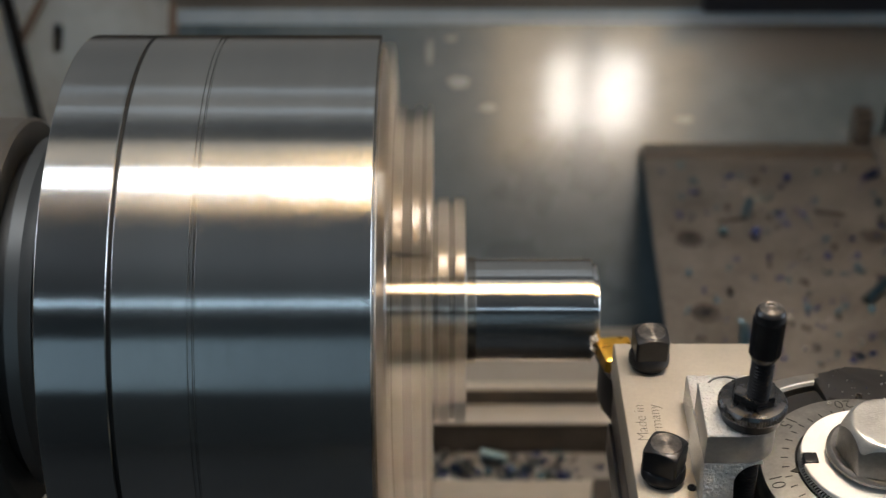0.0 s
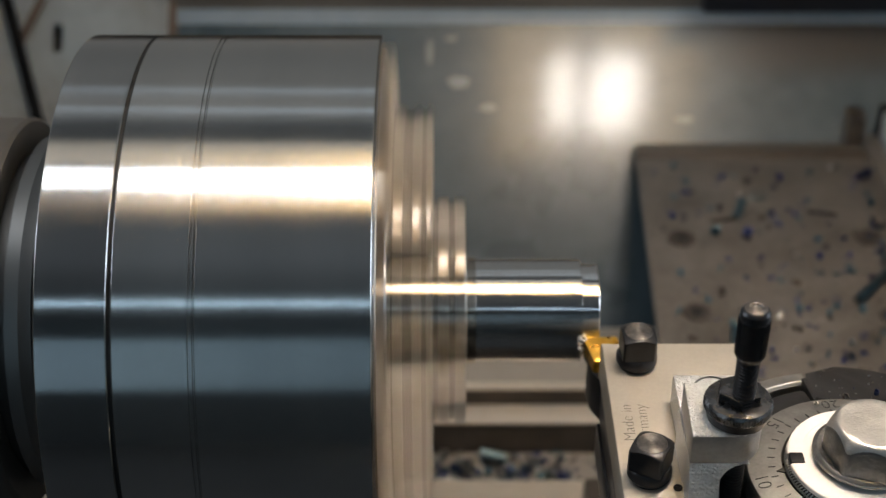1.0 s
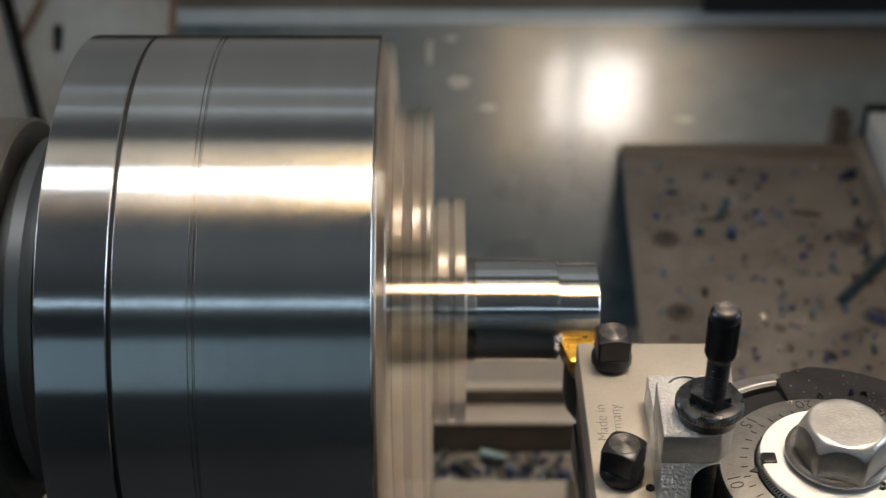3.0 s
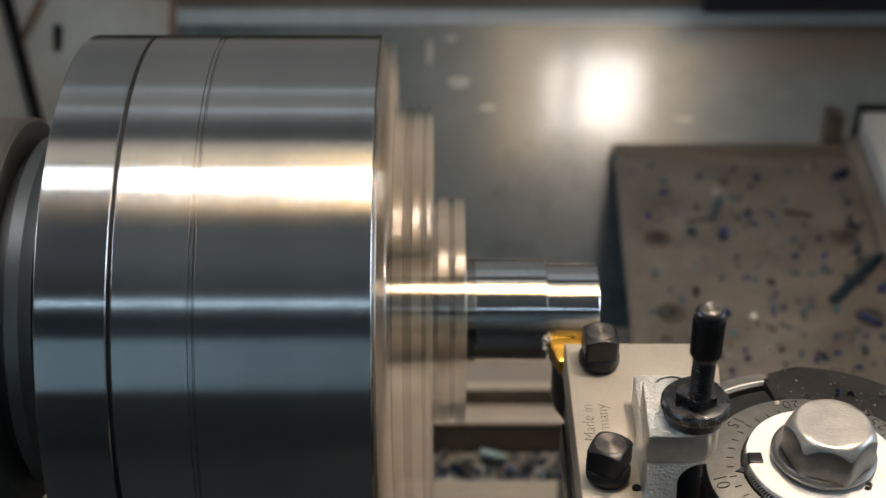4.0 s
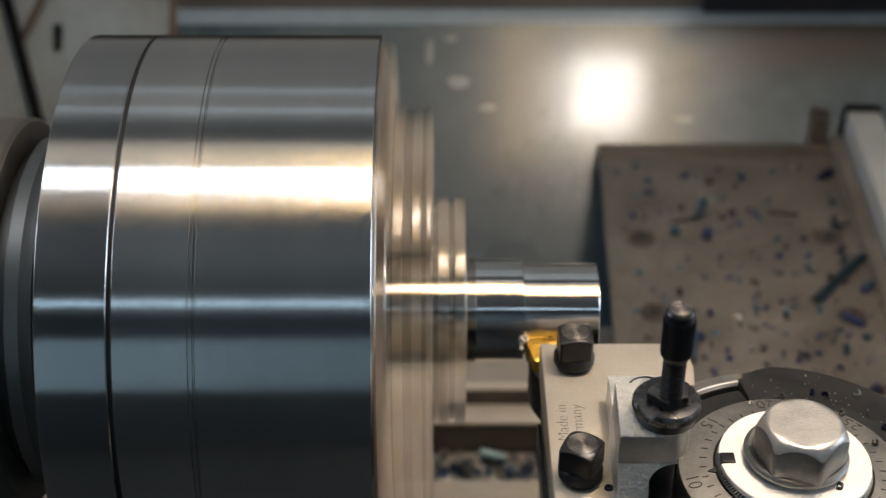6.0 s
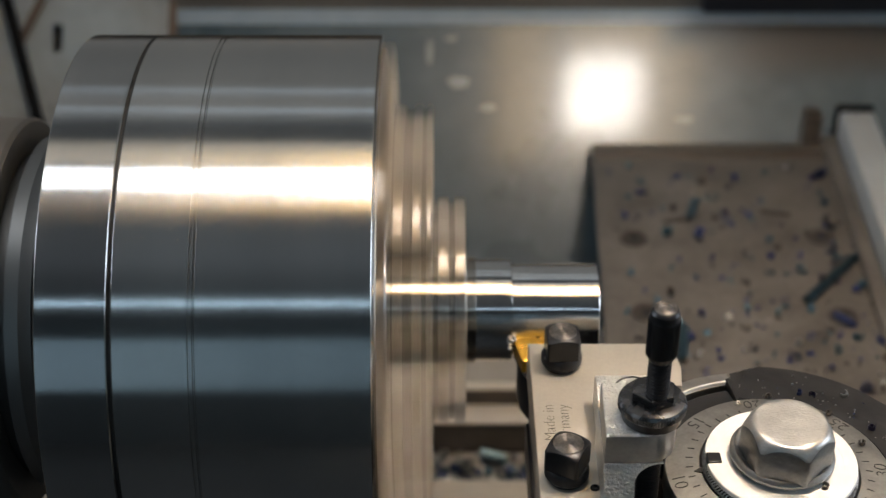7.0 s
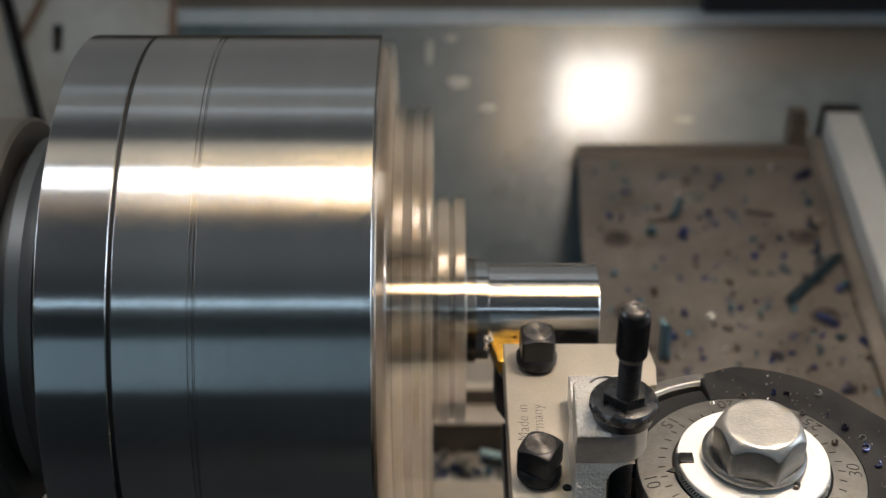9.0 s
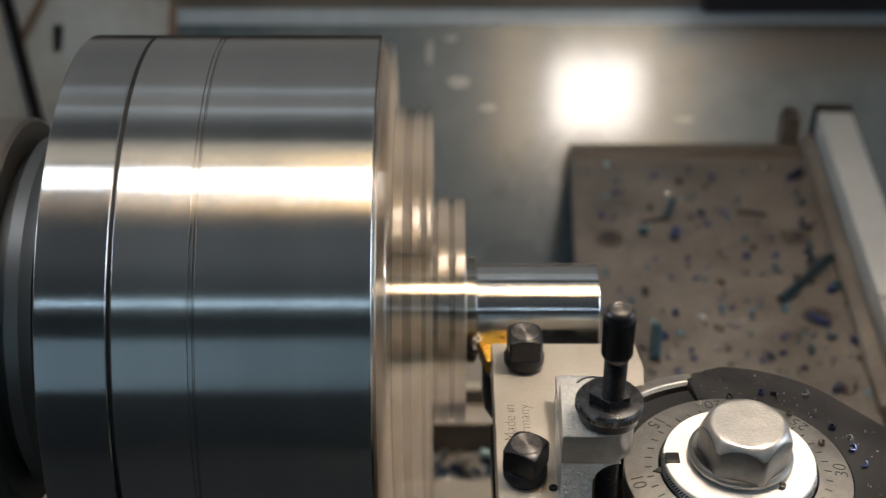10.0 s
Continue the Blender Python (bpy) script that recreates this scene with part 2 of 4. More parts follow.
# ---- workshop shell ----
def shell():
    tagged(part("floor", box(-4, 4, -3.6, 2.6, -1.15, -1.05, 0), FLOOR), "grey concrete workshop floor", "floor", kind="structure")
    tagged(part("ceiling", box(-4, 4, -3.6, 2.6, 2.4, 2.5, 0), CEILING), "off-white painted workshop ceiling", "ceiling", kind="structure")
    # unseen wall, its beige puts warm light into the chuck's upper reflections
    tagged(part("wall_back", box(-4, 4, 1.1, 1.2, -1.05, 2.4, 0), BEIGE), "unseen workshop wall, its warm light put into a beige tone", "wall", kind="structure")
    tagged(part("wall_west", box(-4.1, -4, -3.6, 2.6, -1.05, 2.4, 0), WALL), "grey painted workshop wall", "wall", kind="structure")
    tagged(part("wall_east", box(4, 4.1, -3.6, 2.6, -1.05, 2.4, 0), WALL), "grey painted workshop wall", "wall", kind="structure")
    # unseen wall, coloured dark to dim the chuck's lower reflections
    tagged(part("wall_front", box(-4, 4, -3.6, -3.5, -1.05, 2.4, 0), DIM), "unseen workshop wall kept dark for the chuck's dim reflections", "wall", kind="structure")


shell()


SLOPE = 49.0


def on_slope(x, s, lift=0.0):
    """A frame on the sloping back sheet: its x along the lathe, its y down the slope, its z out of the sheet."""
    a = radians(SLOPE)
    return Matrix.Translation((x, 0.358 - s * math.cos(a) - lift * math.sin(a), -0.0603 - s * math.sin(a) + lift * math.cos(a))) @ Matrix.Rotation(a, 4, "X")


def slope_point(s):
    v = on_slope(0, s).translation
    return (v.y, v.z)


def sheet(name, x0, x1, profile, thick, mat):
    bm = bmesh.new()
    back = [(y + thick * 0.73, z - thick * 0.68) for y, z in profile]
    ring = profile + back[::-1]
    a = [bm.verts.new((x0, y, z)) for y, z in ring]
    b = [bm.verts.new((x1, y, z)) for y, z in ring]
    bm.faces.new(a)
    bm.faces.new(b[::-1])
    for i in range(len(ring)):
        j = (i + 1) % len(ring)
        bm.faces.new((a[i], a[j], b[j], b[i]))
    return part(name, bm, mat, smooth=6)


def slab(x0, x1, s0, s1, lift0, lift1, bevel=0.0006):
    """A flat piece on the sloping sheet."""
    bm = box(x0, x1, -s1, -s0, lift0, lift1, bevel)
    bmesh.ops.transform(bm, matrix=on_slope(0, 0), verts=bm.verts)
    return bm


def back_sheet():
    profile = [slope_point(0.190), slope_point(0.10), slope_point(0.0), slope_point(-0.0055)]
    fold = [slope_point(-0.0058)]
    for k in range(8):
        a = radians(SLOPE + 7 + 2.2 * k)
        fold.append((fold[-1][0] + 0.0011 * math.cos(a), fold[-1][1] + 0.0011 * math.sin(a)))
    # added strip: the dimness above the fold is put into its colour
    cap = [(fold[-1][0] + 0.0002, fold[-1][1] + 0.0002)]
    cap.append((cap[0][0] + 0.006, cap[0][1] + 0.024))
    tagged(sheet("dim_strip", -0.1575, 0.9, cap, 0.003, CAP), "added dark brown-grey strip for the dim edge above the fold", "splash guard", kind="structure")
    tagged(sheet("splash_fold", -0.1575, 0.9, fold, 0.003, FOLD_LIT), "folded top of the splash sheet, its bluish highlight put into the colour", "splash guard", kind="structure")
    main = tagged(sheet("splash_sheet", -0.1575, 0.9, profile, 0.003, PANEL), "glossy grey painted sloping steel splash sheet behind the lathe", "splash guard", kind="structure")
    rng = random.Random(5)
    for x, s, w, h in ((-0.008, 0.012, 0.0022, 0.0085), (0.009, 0.030, 0.0070, 0.0035), (0.026, 0.045, 0.0055, 0.0022), (0.005, 0.003, 0.0040, 0.0018), (0.142, 0.052, 0.0050, 0.0018), (-0.030, 0.055, 0.0018, 0.0040)):
        blob = [(w * rng.uniform(0.75, 1.2) * math.cos(a * 0.45), h * rng.uniform(0.75, 1.2) * math.sin(a * 0.45)) for a in range(14)]
        bm = prism(blob, 0.0, 0.00025)
        bmesh.ops.transform(bm, matrix=on_slope(x, s, 0.0001), verts=bm.verts)
        part("coolant_stain", bm, STAIN, main, "pale dried coolant splash")
    tagged(part("trim", slab(-0.1625, -0.1578, -0.024, 0.18, -0.004, 0.002), RUST), "rusty brown joint between the sheets", "joint strip", kind="structure")
    side = bmesh.new()
    for x0, x1, s0, s1 in ((-0.2250, -0.163, -0.024, 0.18), (-0.60, -0.2310, -0.024, 0.18), (-0.2310, -0.2250, -0.024, -0.0055), (-0.2310, -0.2250, 0.0115, 0.18)):
        merge(side, slab(x0, x1, s0, s1, -0.003, 0.001, 0))
    tagged(part("splash_sheet_headstock", side, PALE_GLOSS), "pale grey painted sheet by the headstock with a slot", "splash guard", kind="structure")
    # dark plate stands in for the unlit gap
    tagged(part("slot_backing", slab(-0.240, -0.217, -0.015, 0.020, -0.016, -0.010), DARK), "dark plate standing in for the unlit gap behind the slot", "gap", kind="structure")
    seal = box(-0.0030, 0.0034, -0.16, 0.03, 0.0012, 0.0080, 0.002)
    bmesh.ops.transform(seal, matrix=on_slope(-0.2525, 0) @ Matrix.Rotation(radians(16), 4, "Z"), verts=seal.verts)
    tagged(part("rubber_seal", seal, RUBBER), "black rubber seal running down beside the headstock", "seal")
    brown = box(-0.0022, 0.0022, -0.012, 0.05, 0.0012, 0.0050, 0.001)
    bmesh.ops.transform(brown, matrix=on_slope(-0.2465, 0.0) @ Matrix.Rotation(radians(-24), 4, "Z"), verts=brown.verts)
    tagged(part("cable", brown, RUST), "brown oily cable on the pale sheet", "cable")
    tagged(part("headstock_guard", slab(-0.60, -0.2640, -0.03, 0.18, 0.0012, 0.012, 0.002), WAY), "oily tan guard plate by the headstock", "guard plate", kind="structure")
    # out of view: added for its shadow and brown reflection on the sheet
    tagged(part("shade_housing", box(0.148, 0.75, 0.285, 0.440, 0.030, 0.12, 0.004), TRAY), "unseen brown housing placed to shade the splash sheet", "machine housing", kind="structure")
    tagged(part("housing_strip", box(0.153, 0.75, 0.3640, 0.395, -0.0510, 0.0295, 0.003), NAVY), "dark navy painted strip under the housing", "machine housing", kind="structure")
    tagged(part("backdrop", box(-0.9, 1.2, 0.46, 0.50, -1.05, 0.05, 0.002), DARK), "dark panel behind the splash sheet", "panel", kind="structure")


back_sheet()


# ---- bed ----
def bed():
    for name, y0, y1, z, z0, mat, lab in (
            ("bed_way_rear", 0.1675, 0.2150, -0.1702, -0.2000, WAY_DULL, "dull oily flat steel bed way"),
            ("bed_way_edge", 0.1620, 0.1672, -0.1700, -0.2000, WAY, "bright worn edge of the bed way"),
            ("bed_way_middle", 0.1462, 0.1610, -0.1800, -0.2300, WAY, "oily worn flat steel bed way"),
            ("bed_ledge", 0.1150, 0.1455, -0.2000, -0.2400, WAY_DULL, "oily bed ledge strewn with chips"),
            ("bed_way_front", 0.0350, 0.1140, -0.1900, -0.2600, WAY, "oily worn flat steel bed way")):
        way = tagged(part(name, box(-0.6, 0.9, y0, y1, z - 0.0018, z, 0.0007), mat), lab, "lathe bed", kind="structure")
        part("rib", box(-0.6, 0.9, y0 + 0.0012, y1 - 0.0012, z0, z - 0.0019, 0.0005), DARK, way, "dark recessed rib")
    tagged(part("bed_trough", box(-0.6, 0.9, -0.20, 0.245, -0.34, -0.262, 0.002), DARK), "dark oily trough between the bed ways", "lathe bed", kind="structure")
    tagged(part("bed_base", box(-0.6, 0.9, -0.20, 0.45, -1.05, -0.345, 0.004), PALE), "pale grey painted lathe base", "lathe base", kind="structure")


bed()


# ---- headstock ----
def headstock():
    h = thing("headstock", "grey lathe headstock with steel spindle flange", "headstock")
    part("housing", box(-0.60, -0.300, -0.20, 0.20, -0.345, 0.10, 0.012, 3), PALE, h)
    part("bearing_cover", revolve([(-0.3005, 0.026), (-0.3005, 0.0705), (-0.1490, 0.0705), (-0.1475, 0.0692), (-0.1475, 0.0590), (-0.1530, 0.0582), (-0.1530, 0.026)], segs=128), CAP, h, "dark grey painted bearing cover")


headstock()


# ---- chuck ----
def jaw_mesh():
    prof = [(-0.0225, 0.022), (-0.0225, 0.0965), (-0.0218, 0.0975), (-0.0178, 0.0975), (-0.0172, 0.0968), (-0.0172, 0.0765),
            (-0.0168, 0.0738), (-0.0162, 0.0738), (-0.0160, 0.0750), (-0.0133, 0.0750), (-0.0131, 0.0733), (-0.0100, 0.0733), (-0.0098, 0.0750), (-0.0072, 0.0750),
            (-0.0070, 0.0738), (-0.0054, 0.0738), (-0.0052, 0.0750), (-0.0040, 0.0750), (-0.0036, 0.0744),
            (-0.0036, 0.0402), (-0.0016, 0.0402), (-0.0014, 0.0415), (0.0018, 0.0415), (0.0020, 0.0398), (0.0042, 0.0398), (0.0044, 0.0415), (0.0076, 0.0415),
            (0.0082, 0.0409), (0.0082, 0.0200), (0.0074, 0.0192), (-0.0015, 0.0192)]
    bm = bmesh.new()
    rings = []
    for k in range(9):
        row = []
        for x, r in prof:
            half = math.asin(min(0.0165, 0.0060 + max(0.0, r - 0.0195) * 0.36) / r)
            a = half * (k / 4 - 1)
            row.append(bm.verts.new((x, r * math.sin(a), r * math.cos(a))))
        rings.append(row)
    for p, q in zip(rings, rings[1:]):
        for i in range(len(prof)):
            j = (i + 1) % len(prof)
            bm.faces.new((p[i], p[j], q[j], q[i]))
    bm.faces.new(rings[0])
    bm.faces.new(rings[-1])
    # groove faces are coloured dark in place of a deeper cut
    grooves = (0.0738, 0.0733, 0.0402, 0.0398)
    for f in bm.faces:
        radii = [math.hypot(v.co.y, v.co.z) for v in f.verts]
        if max(radii) - min(radii) < 1e-5 and any(abs(radii[0] - g) < 1e-5 for g in grooves):
            f.material_index = 1
    return bm


def chuck():
    c = thing("lathe_chuck", "large bright turned steel three-jaw lathe chuck, spinning", "chuck")
    part("rear_flange", revolve([(-0.1230, 0.03), (-0.1230, 0.0996), (-0.1226, 0.1000), (-0.1014, 0.1000), (-0.1010, 0.0996), (-0.1010, 0.03)], segs=192), TURNED_FINE, c, "turned rear flange")
    part("joint_groove", revolve([(-0.1012, 0.03), (-0.1012, 0.0985), (-0.0998, 0.0985), (-0.0998, 0.03)], segs=128), GROOVE, c, "dark joint groove")
    part("middle_ring", revolve([(-0.1000, 0.03), (-0.1000, 0.0994), (-0.0994, 0.1000), (-0.0768, 0.1000), (-0.0766, 0.0994), (-0.0762, 0.0994), (-0.0760, 0.0999),
                                 (-0.0754, 0.0999), (-0.0752, 0.0993), (-0.0748, 0.0993), (-0.0748, 0.03)], segs=192), TURNED, c, "turned middle ring")
    body = revolve([(-0.0749, 0.024), (-0.0749, 0.0993), (-0.0745, 0.1000), (-0.0218, 0.1000), (-0.0215, 0.0997), (-0.0212, 0.0985), (-0.0210, 0.0975), (-0.0210, 0.024)], segs=192)
    body_ob = part("body", body, TURNED, c, "turned chuck body")
    for k in range(3):
        a = radians(120 * k + 60)
        # dark disc in place of a bore, its inner shade put into the colour
        sock = turned([(0.0, 0.0), (0.0, 0.0090), (0.0003, 0.0090), (0.0004, 0.0084), (0.0002, 0.0080), (0.0002, 0.0)], axis="Z", segs=28)
        o = part("key_socket", sock, GROOVE, c, "dark disc standing in for the shaded key socket")
        o.matrix_local = Matrix.Rotation(a, 4, "X") @ Matrix.Translation((-0.0455, 0, 0.0999))
        scr = turned([(0.0, 0.0), (0.0, 0.0042), (0.0002, 0.0042), (0.0002, 0.0030), (0.0001, 0.0026), (0.0001, 0.0)], axis="Z", segs=24)
        o = part("cap_screw", scr, JAW, c, "small screw head")
        o.matrix_local = Matrix.Rotation(a - 0.4, 4, "X") @ Matrix.Translation((-0.0905, 0, 0.0999))
    first = part("jaw", jaw_mesh(), [JAW, GROOVE], c, "stepped hardened steel jaw", smooth=25)
    for k in (1, 2):
        o = first.copy()
        scene.collection.objects.link(o)
        o.matrix_local = Matrix.Rotation(radians(120 * k), 4, "X")
    part("face_bore", revolve([(-0.0211, 0.024), (-0.0211, 0.036), (-0.0200, 0.0355), (-0.0200, 0.024)], segs=96), TURNED_DARK, c, "bored centre ring")
    part("front_face", revolve([(-0.0209, 0.0362), (-0.0209, 0.0955), (-0.0204, 0.0950), (-0.0204, 0.0362)], segs=128), FACE, c, "oily brown front face")
    # the shade of the gap before the chuck is in the adapter's black
    part("adapter", revolve([(-0.1345, 0.025), (-0.1345, 0.0560), (-0.1335, 0.0580), (-0.1229, 0.0580), (-0.1229, 0.025)], segs=128), BLACK, c, "adapter coloured black for the shaded gap")
    part("spindle_flange", revolve([(-0.1528, 0.025), (-0.1528, 0.0575), (-0.1440, 0.0575), (-0.1425, 0.0635), (-0.1380, 0.0635), (-0.1362, 0.0622), (-0.1343, 0.0615), (-0.1343, 0.025)], segs=128), NUT_SIDE, c, "chamfered spindle flange")
    SPINS.append((c, None))


chuck()


def workpiece():
    core = turned([(-0.110, 0.0), (-0.110, 0.0165), (-0.109, 0.0171), (0.0557, 0.0171), (0.0560, 0.0168), (0.0560, 0.0)], segs=160)
    w = tagged(part("turned_shaft", core, FRESH), "bright freshly turned steel shaft held in the chuck", "workpiece")
    skin = revolve([(-0.118, 0.01715), (-0.118, 0.0185), (-0.1175, 0.0190), (0.01195, 0.0190), (0.0120, 0.01895), (0.0120, 0.01715)], segs=160)
    part("shoulder", revolve([(-0.03, 0.01905), (-0.03, 0.0195), (0.0112, 0.0195), (0.0117, 0.0192), (0.0117, 0.01905)], segs=160), ROUGH_STOCK, w, "oily unturned shoulder")
    s = tagged(part("uncut_stock_layer", skin, STOCK), "uncut outer layer of the steel bar being turned away", "workpiece")
    part("step_face", revolve([(0.01205, 0.01715), (0.01205, 0.0189), (0.01215, 0.0189), (0.01215, 0.01715)], segs=160), ROUGH_STOCK, s, "freshly cut step face")
    SPINS.append((w, None))
    SPINS.append((s, AX))


workpiece()


# ---- tool holder ----
def capped_prism(n, radius, turn, z0, z1, flat, fall, corner=0.96, segs=96, soft=0.4):
    """A square or hexagon head whose corners are turned off to a rounded top: flat to that radius, then falling away."""
    bm = bmesh.new()
    apothem = radius * math.cos(math.pi / n)
    rings = [[], []]
    fractions = (1.0, 0.985, 0.97, 0.945, 0.915, 0.88, 0.84, 0.76, 0.66, 0.5, 0.3)
    rings = [[] for _ in range(len(fractions) + 1)]
    for k in range(segs):
        a = 2 * math.pi * k / segs
        rel = (a + math.pi / n) % (2 * math.pi / n) - math.pi / n
        rel = math.pi / n - abs(rel)
        rb = min(apothem / math.cos(rel), radius * corner)
        c, s = math.cos(a + radians(turn)), math.sin(a + radians(turn))
        rings[0].append(bm.verts.new((rb * c, rb * s, z0)))
        for i, f in enumerate(fractions):
            r = rb * f
            over = max(0.0, r - flat)
            drop = fall * over * over / (over + 0.0015) + (0.0009, 0.0003, 0.0001)[i] * soft if i < 3 else fall * over * over / (over + 0.0015)
            rings[i + 1].append(bm.verts.new((r * c, r * s, z1 - drop)))
    for p, q in zip(rings, rings[1:]):
        for k in range(segs):
            j = (k + 1) % segs
            bm.faces.new((p[k], p[j], q[j], q[k]))
    bm.faces.new(rings[0][::-1])
    bm.faces.new(rings[-1])
    return bm


def square_bolt(parent, x, y, turn):
    b = part("clamp_bolt", turned([(0.0122, 0.0), (0.0122, 0.0056), (0.0132, 0.0056), (0.0138, 0.0062), (0.0146, 0.0068), (0.0170, 0.0068), (0.0180, 0.0061), (0.0181, 0.0)], axis="Z", segs=40), BLACK, parent, "black square-head clamping bolt")
    b.location = (x, y, 0)
    head = capped_prism(4, 0.0078, 45, 0.0180, 0.0264, 0.0046, 0.75, 0.93)
    h = part("head", head, BLACK, b, "square black head", smooth=16)
    h.rotation_euler = (0, 0, radians(turn))
    part("head_face", turned([(0.0258, 0.0), (0.0258, 0.0048), (0.0263, 0.0048), (0.02655, 0.0045), (0.02665, 0.003), (0.02665, 0.0)], axis="Z", segs=40), SCRATCHED, b, "worn machined bolt top")
    return b


def tool_holder():
    t = ride(thing("tool_holder", "ground steel quick-change tool holder with black clamping bolts", "tool holder"))
    part("top_plate", prism([(0.0165, -0.150), (0.0355, -0.150), (0.0355, -0.0680), (0.0662, -0.0590), (0.0672, -0.0490), (0.0655, -0.0362), (0.0165, -0.0362)], -0.0010, 0.0126, 0.0005), GROUND, t, "ground top plate")
    part("side_web", box(0.0390, 0.0500, -0.150, -0.0372, -0.0225, -0.0012, 0.0005), BLACK, t)
    part("bottom_plate", box(0.0168, 0.0660, -0.150, -0.0366, -0.0360, -0.0226, 0.0006), BLACK, t)
    square_bolt(t, 0.0271, -0.0478, 3)
    square_bolt(t, 0.0250, -0.1030, -28)
    # height adjusting lug: a raised block with an arch under it, before a lower block
    out = [(0.0347, -0.1130), (0.0470, -0.1130)]
    out += [(0.0470 + 0.0095 * math.cos(radians(a)), -0.1035 + 0.0095 * math.sin(radians(a))) for a in range(-75, 1, 15)]
    out += [(0.0565, -0.0900), (0.0552, -0.0885), (0.0354, -0.0885)]
    lug = finish(prism(out, 0.0275, 0.0380, 0.0004))
    # smooth milled sides, their darker tone also paints in a dim reflection
    for f in lug.faces:
        f.material_index = 0 if f.normal.z > 0.3 else 1
    part("adjusting_lug", lug, [CAST, MILLED], t, "satin cast lug with a milled side")
    arch = [(0.0442, -0.0300), (0.0442, 0.0195)] + [(0.0522 - 0.0080 * math.cos(radians(a)), 0.0195 + 0.0077 * math.sin(radians(a))) for a in range(10, 91, 10)] + [(0.0348, 0.0272), (0.0348, -0.0300)]
    web = prism(arch, 0.0886, 0.1129)
    bmesh.ops.transform(web, matrix=Matrix.Rotation(radians(90), 4, "X"), verts=web.verts)
    for v in web.verts:
        if v.co.y < -0.1 and v.co.z < 0.018:
            v.co.y -= 0.022
    part("lug_foot", web, CAST, t, "cast foot curving into the lug")
    part("lug_back", box(0.0360, 0.0560, -0.0884, -0.0672, -0.0300, 0.0238, 0.0006), CAST, t, "lower cast block")
    part("lug_neck", box(0.0356, 0.0540, -0.0960, -0.0886, 0.0239, 0.0376, 0.0004), MILLED, t)
    lettering("engraving", "Made in", 0.0056, pose(0.0215, -0.0775, 0.01262, 0, 0, 90), INK, t, 0.00004)
    lettering("engraving", "Germany", 0.0056, pose(0.0262, -0.0790, 0.01262, 0, 0, 90), INK, t, 0.00004)
    part("plug", revolve([(0.0236, 0.0056), (0.0236, 0.0064), (0.0240, 0.0063), (0.0240, 0.0057)], axis="Z", segs=40, centre=(0.0478, -0.0745)), NUT_STEEL, t, "dark round plug rim")
    part("set_screw", turned([(0.0124, 0.0), (0.0124, 0.0014), (0.0130, 0.0014), (0.0133, 0.0011), (0.0133, 0.0007), (0.0128, 0.0006), (0.0130, 0.0)], axis="Z", segs=24, centre=(0.0333, -0.1077)), BLACK, t, "small dark set screw")
    # adjusting screw
    cx, cy = 0.0487, -0.1040
    nutbm = bmesh.new()
    n = 72
    prof = [(0.0, 0.0080), (0.0002, 0.0097), (0.0006, 0.0101), (0.0026, 0.0101), (0.0036, 0.0094), (0.0039, 0.0082), (0.0040, 0.0072), (0.0038, 0.0)]
    merge(nutbm, turned([(0.0, 0.0)] + prof, axis="Z", segs=n * 2))
    for v in nutbm.verts:
        r = math.hypot(v.co.x, v.co.y)
        if r > 0.0098:
            k = 1 - 0.030 * (round(math.degrees(math.atan2(v.co.y, v.co.x)) / 2.5) % 2)
            v.co.x, v.co.y = v.co.x * k, v.co.y * k
    nut = part("knurled_nut", nutbm, NUT_STEEL, t, "black knurled height nut", smooth=12)
    nut.location = (cx, cy, 0.0412)
    part("nut_base", turned([(-0.0031, 0.0), (-0.0031, 0.0088), (-0.0001, 0.0092), (-0.0001, 0.0)], axis="Z", segs=64), BLACK, nut, "black turned base of the nut")
    part("lock_collar", prism(ngon(6, 0.0068, 20), 0.0034, 0.0074, 0.0005), NUT_STEEL, nut, "raised hexagonal lock collar")
    thread = bmesh.new()
    turns = 60
    pts = []
    for k in range(turns * 4 + 1):
        z = -0.0090 + 0.0690 * k / (turns * 4)
        pts.append((z, 0.0034 if k % 4 in (1, 2) else 0.0030))
    merge(thread, turned([(-0.0090, 0.0)] + pts + [(0.0600, 0.0)], axis="Z", segs=28))
    th = part("threaded_stud", thread, BLACK, t, "black threaded stud", smooth=20)
    th.location = (0.0492, -0.1068, 0.0052)
    knob = turned([(0.0562, 0.0), (0.0562, 0.0033), (0.0585, 0.0045), (0.0705, 0.0046), (0.0712, 0.0043), (0.0730, 0.0042), (0.0738, 0.0037), (0.0740, 0.0034), (0.0740, 0.0022), (0.0735, 0.0018), (0.0735, 0.0)], axis="Z", segs=96)
    for v in knob.verts:
        r = math.hypot(v.co.x, v.co.y)
        if r > 0.0044:
            k = 1 - 0.05 * (round(math.degrees(math.atan2(v.co.y, v.co.x)) / 3.75) % 2)
            v.co.x, v.co.y = v.co.x * k, v.co.y * k
    kn = part("knurled_head", knob, BLACK, th, "black knurled stud head", smooth=14)
    part("stud_end", turned([(0.0735, 0.0), (0.0735, 0.0034), (0.0742, 0.0032), (0.0743, 0.0021), (0.0738, 0.0017), (0.0738, 0.0)], axis="Z", segs=40), SCRATCHED, th, "worn machined stud end")


tool_holder()


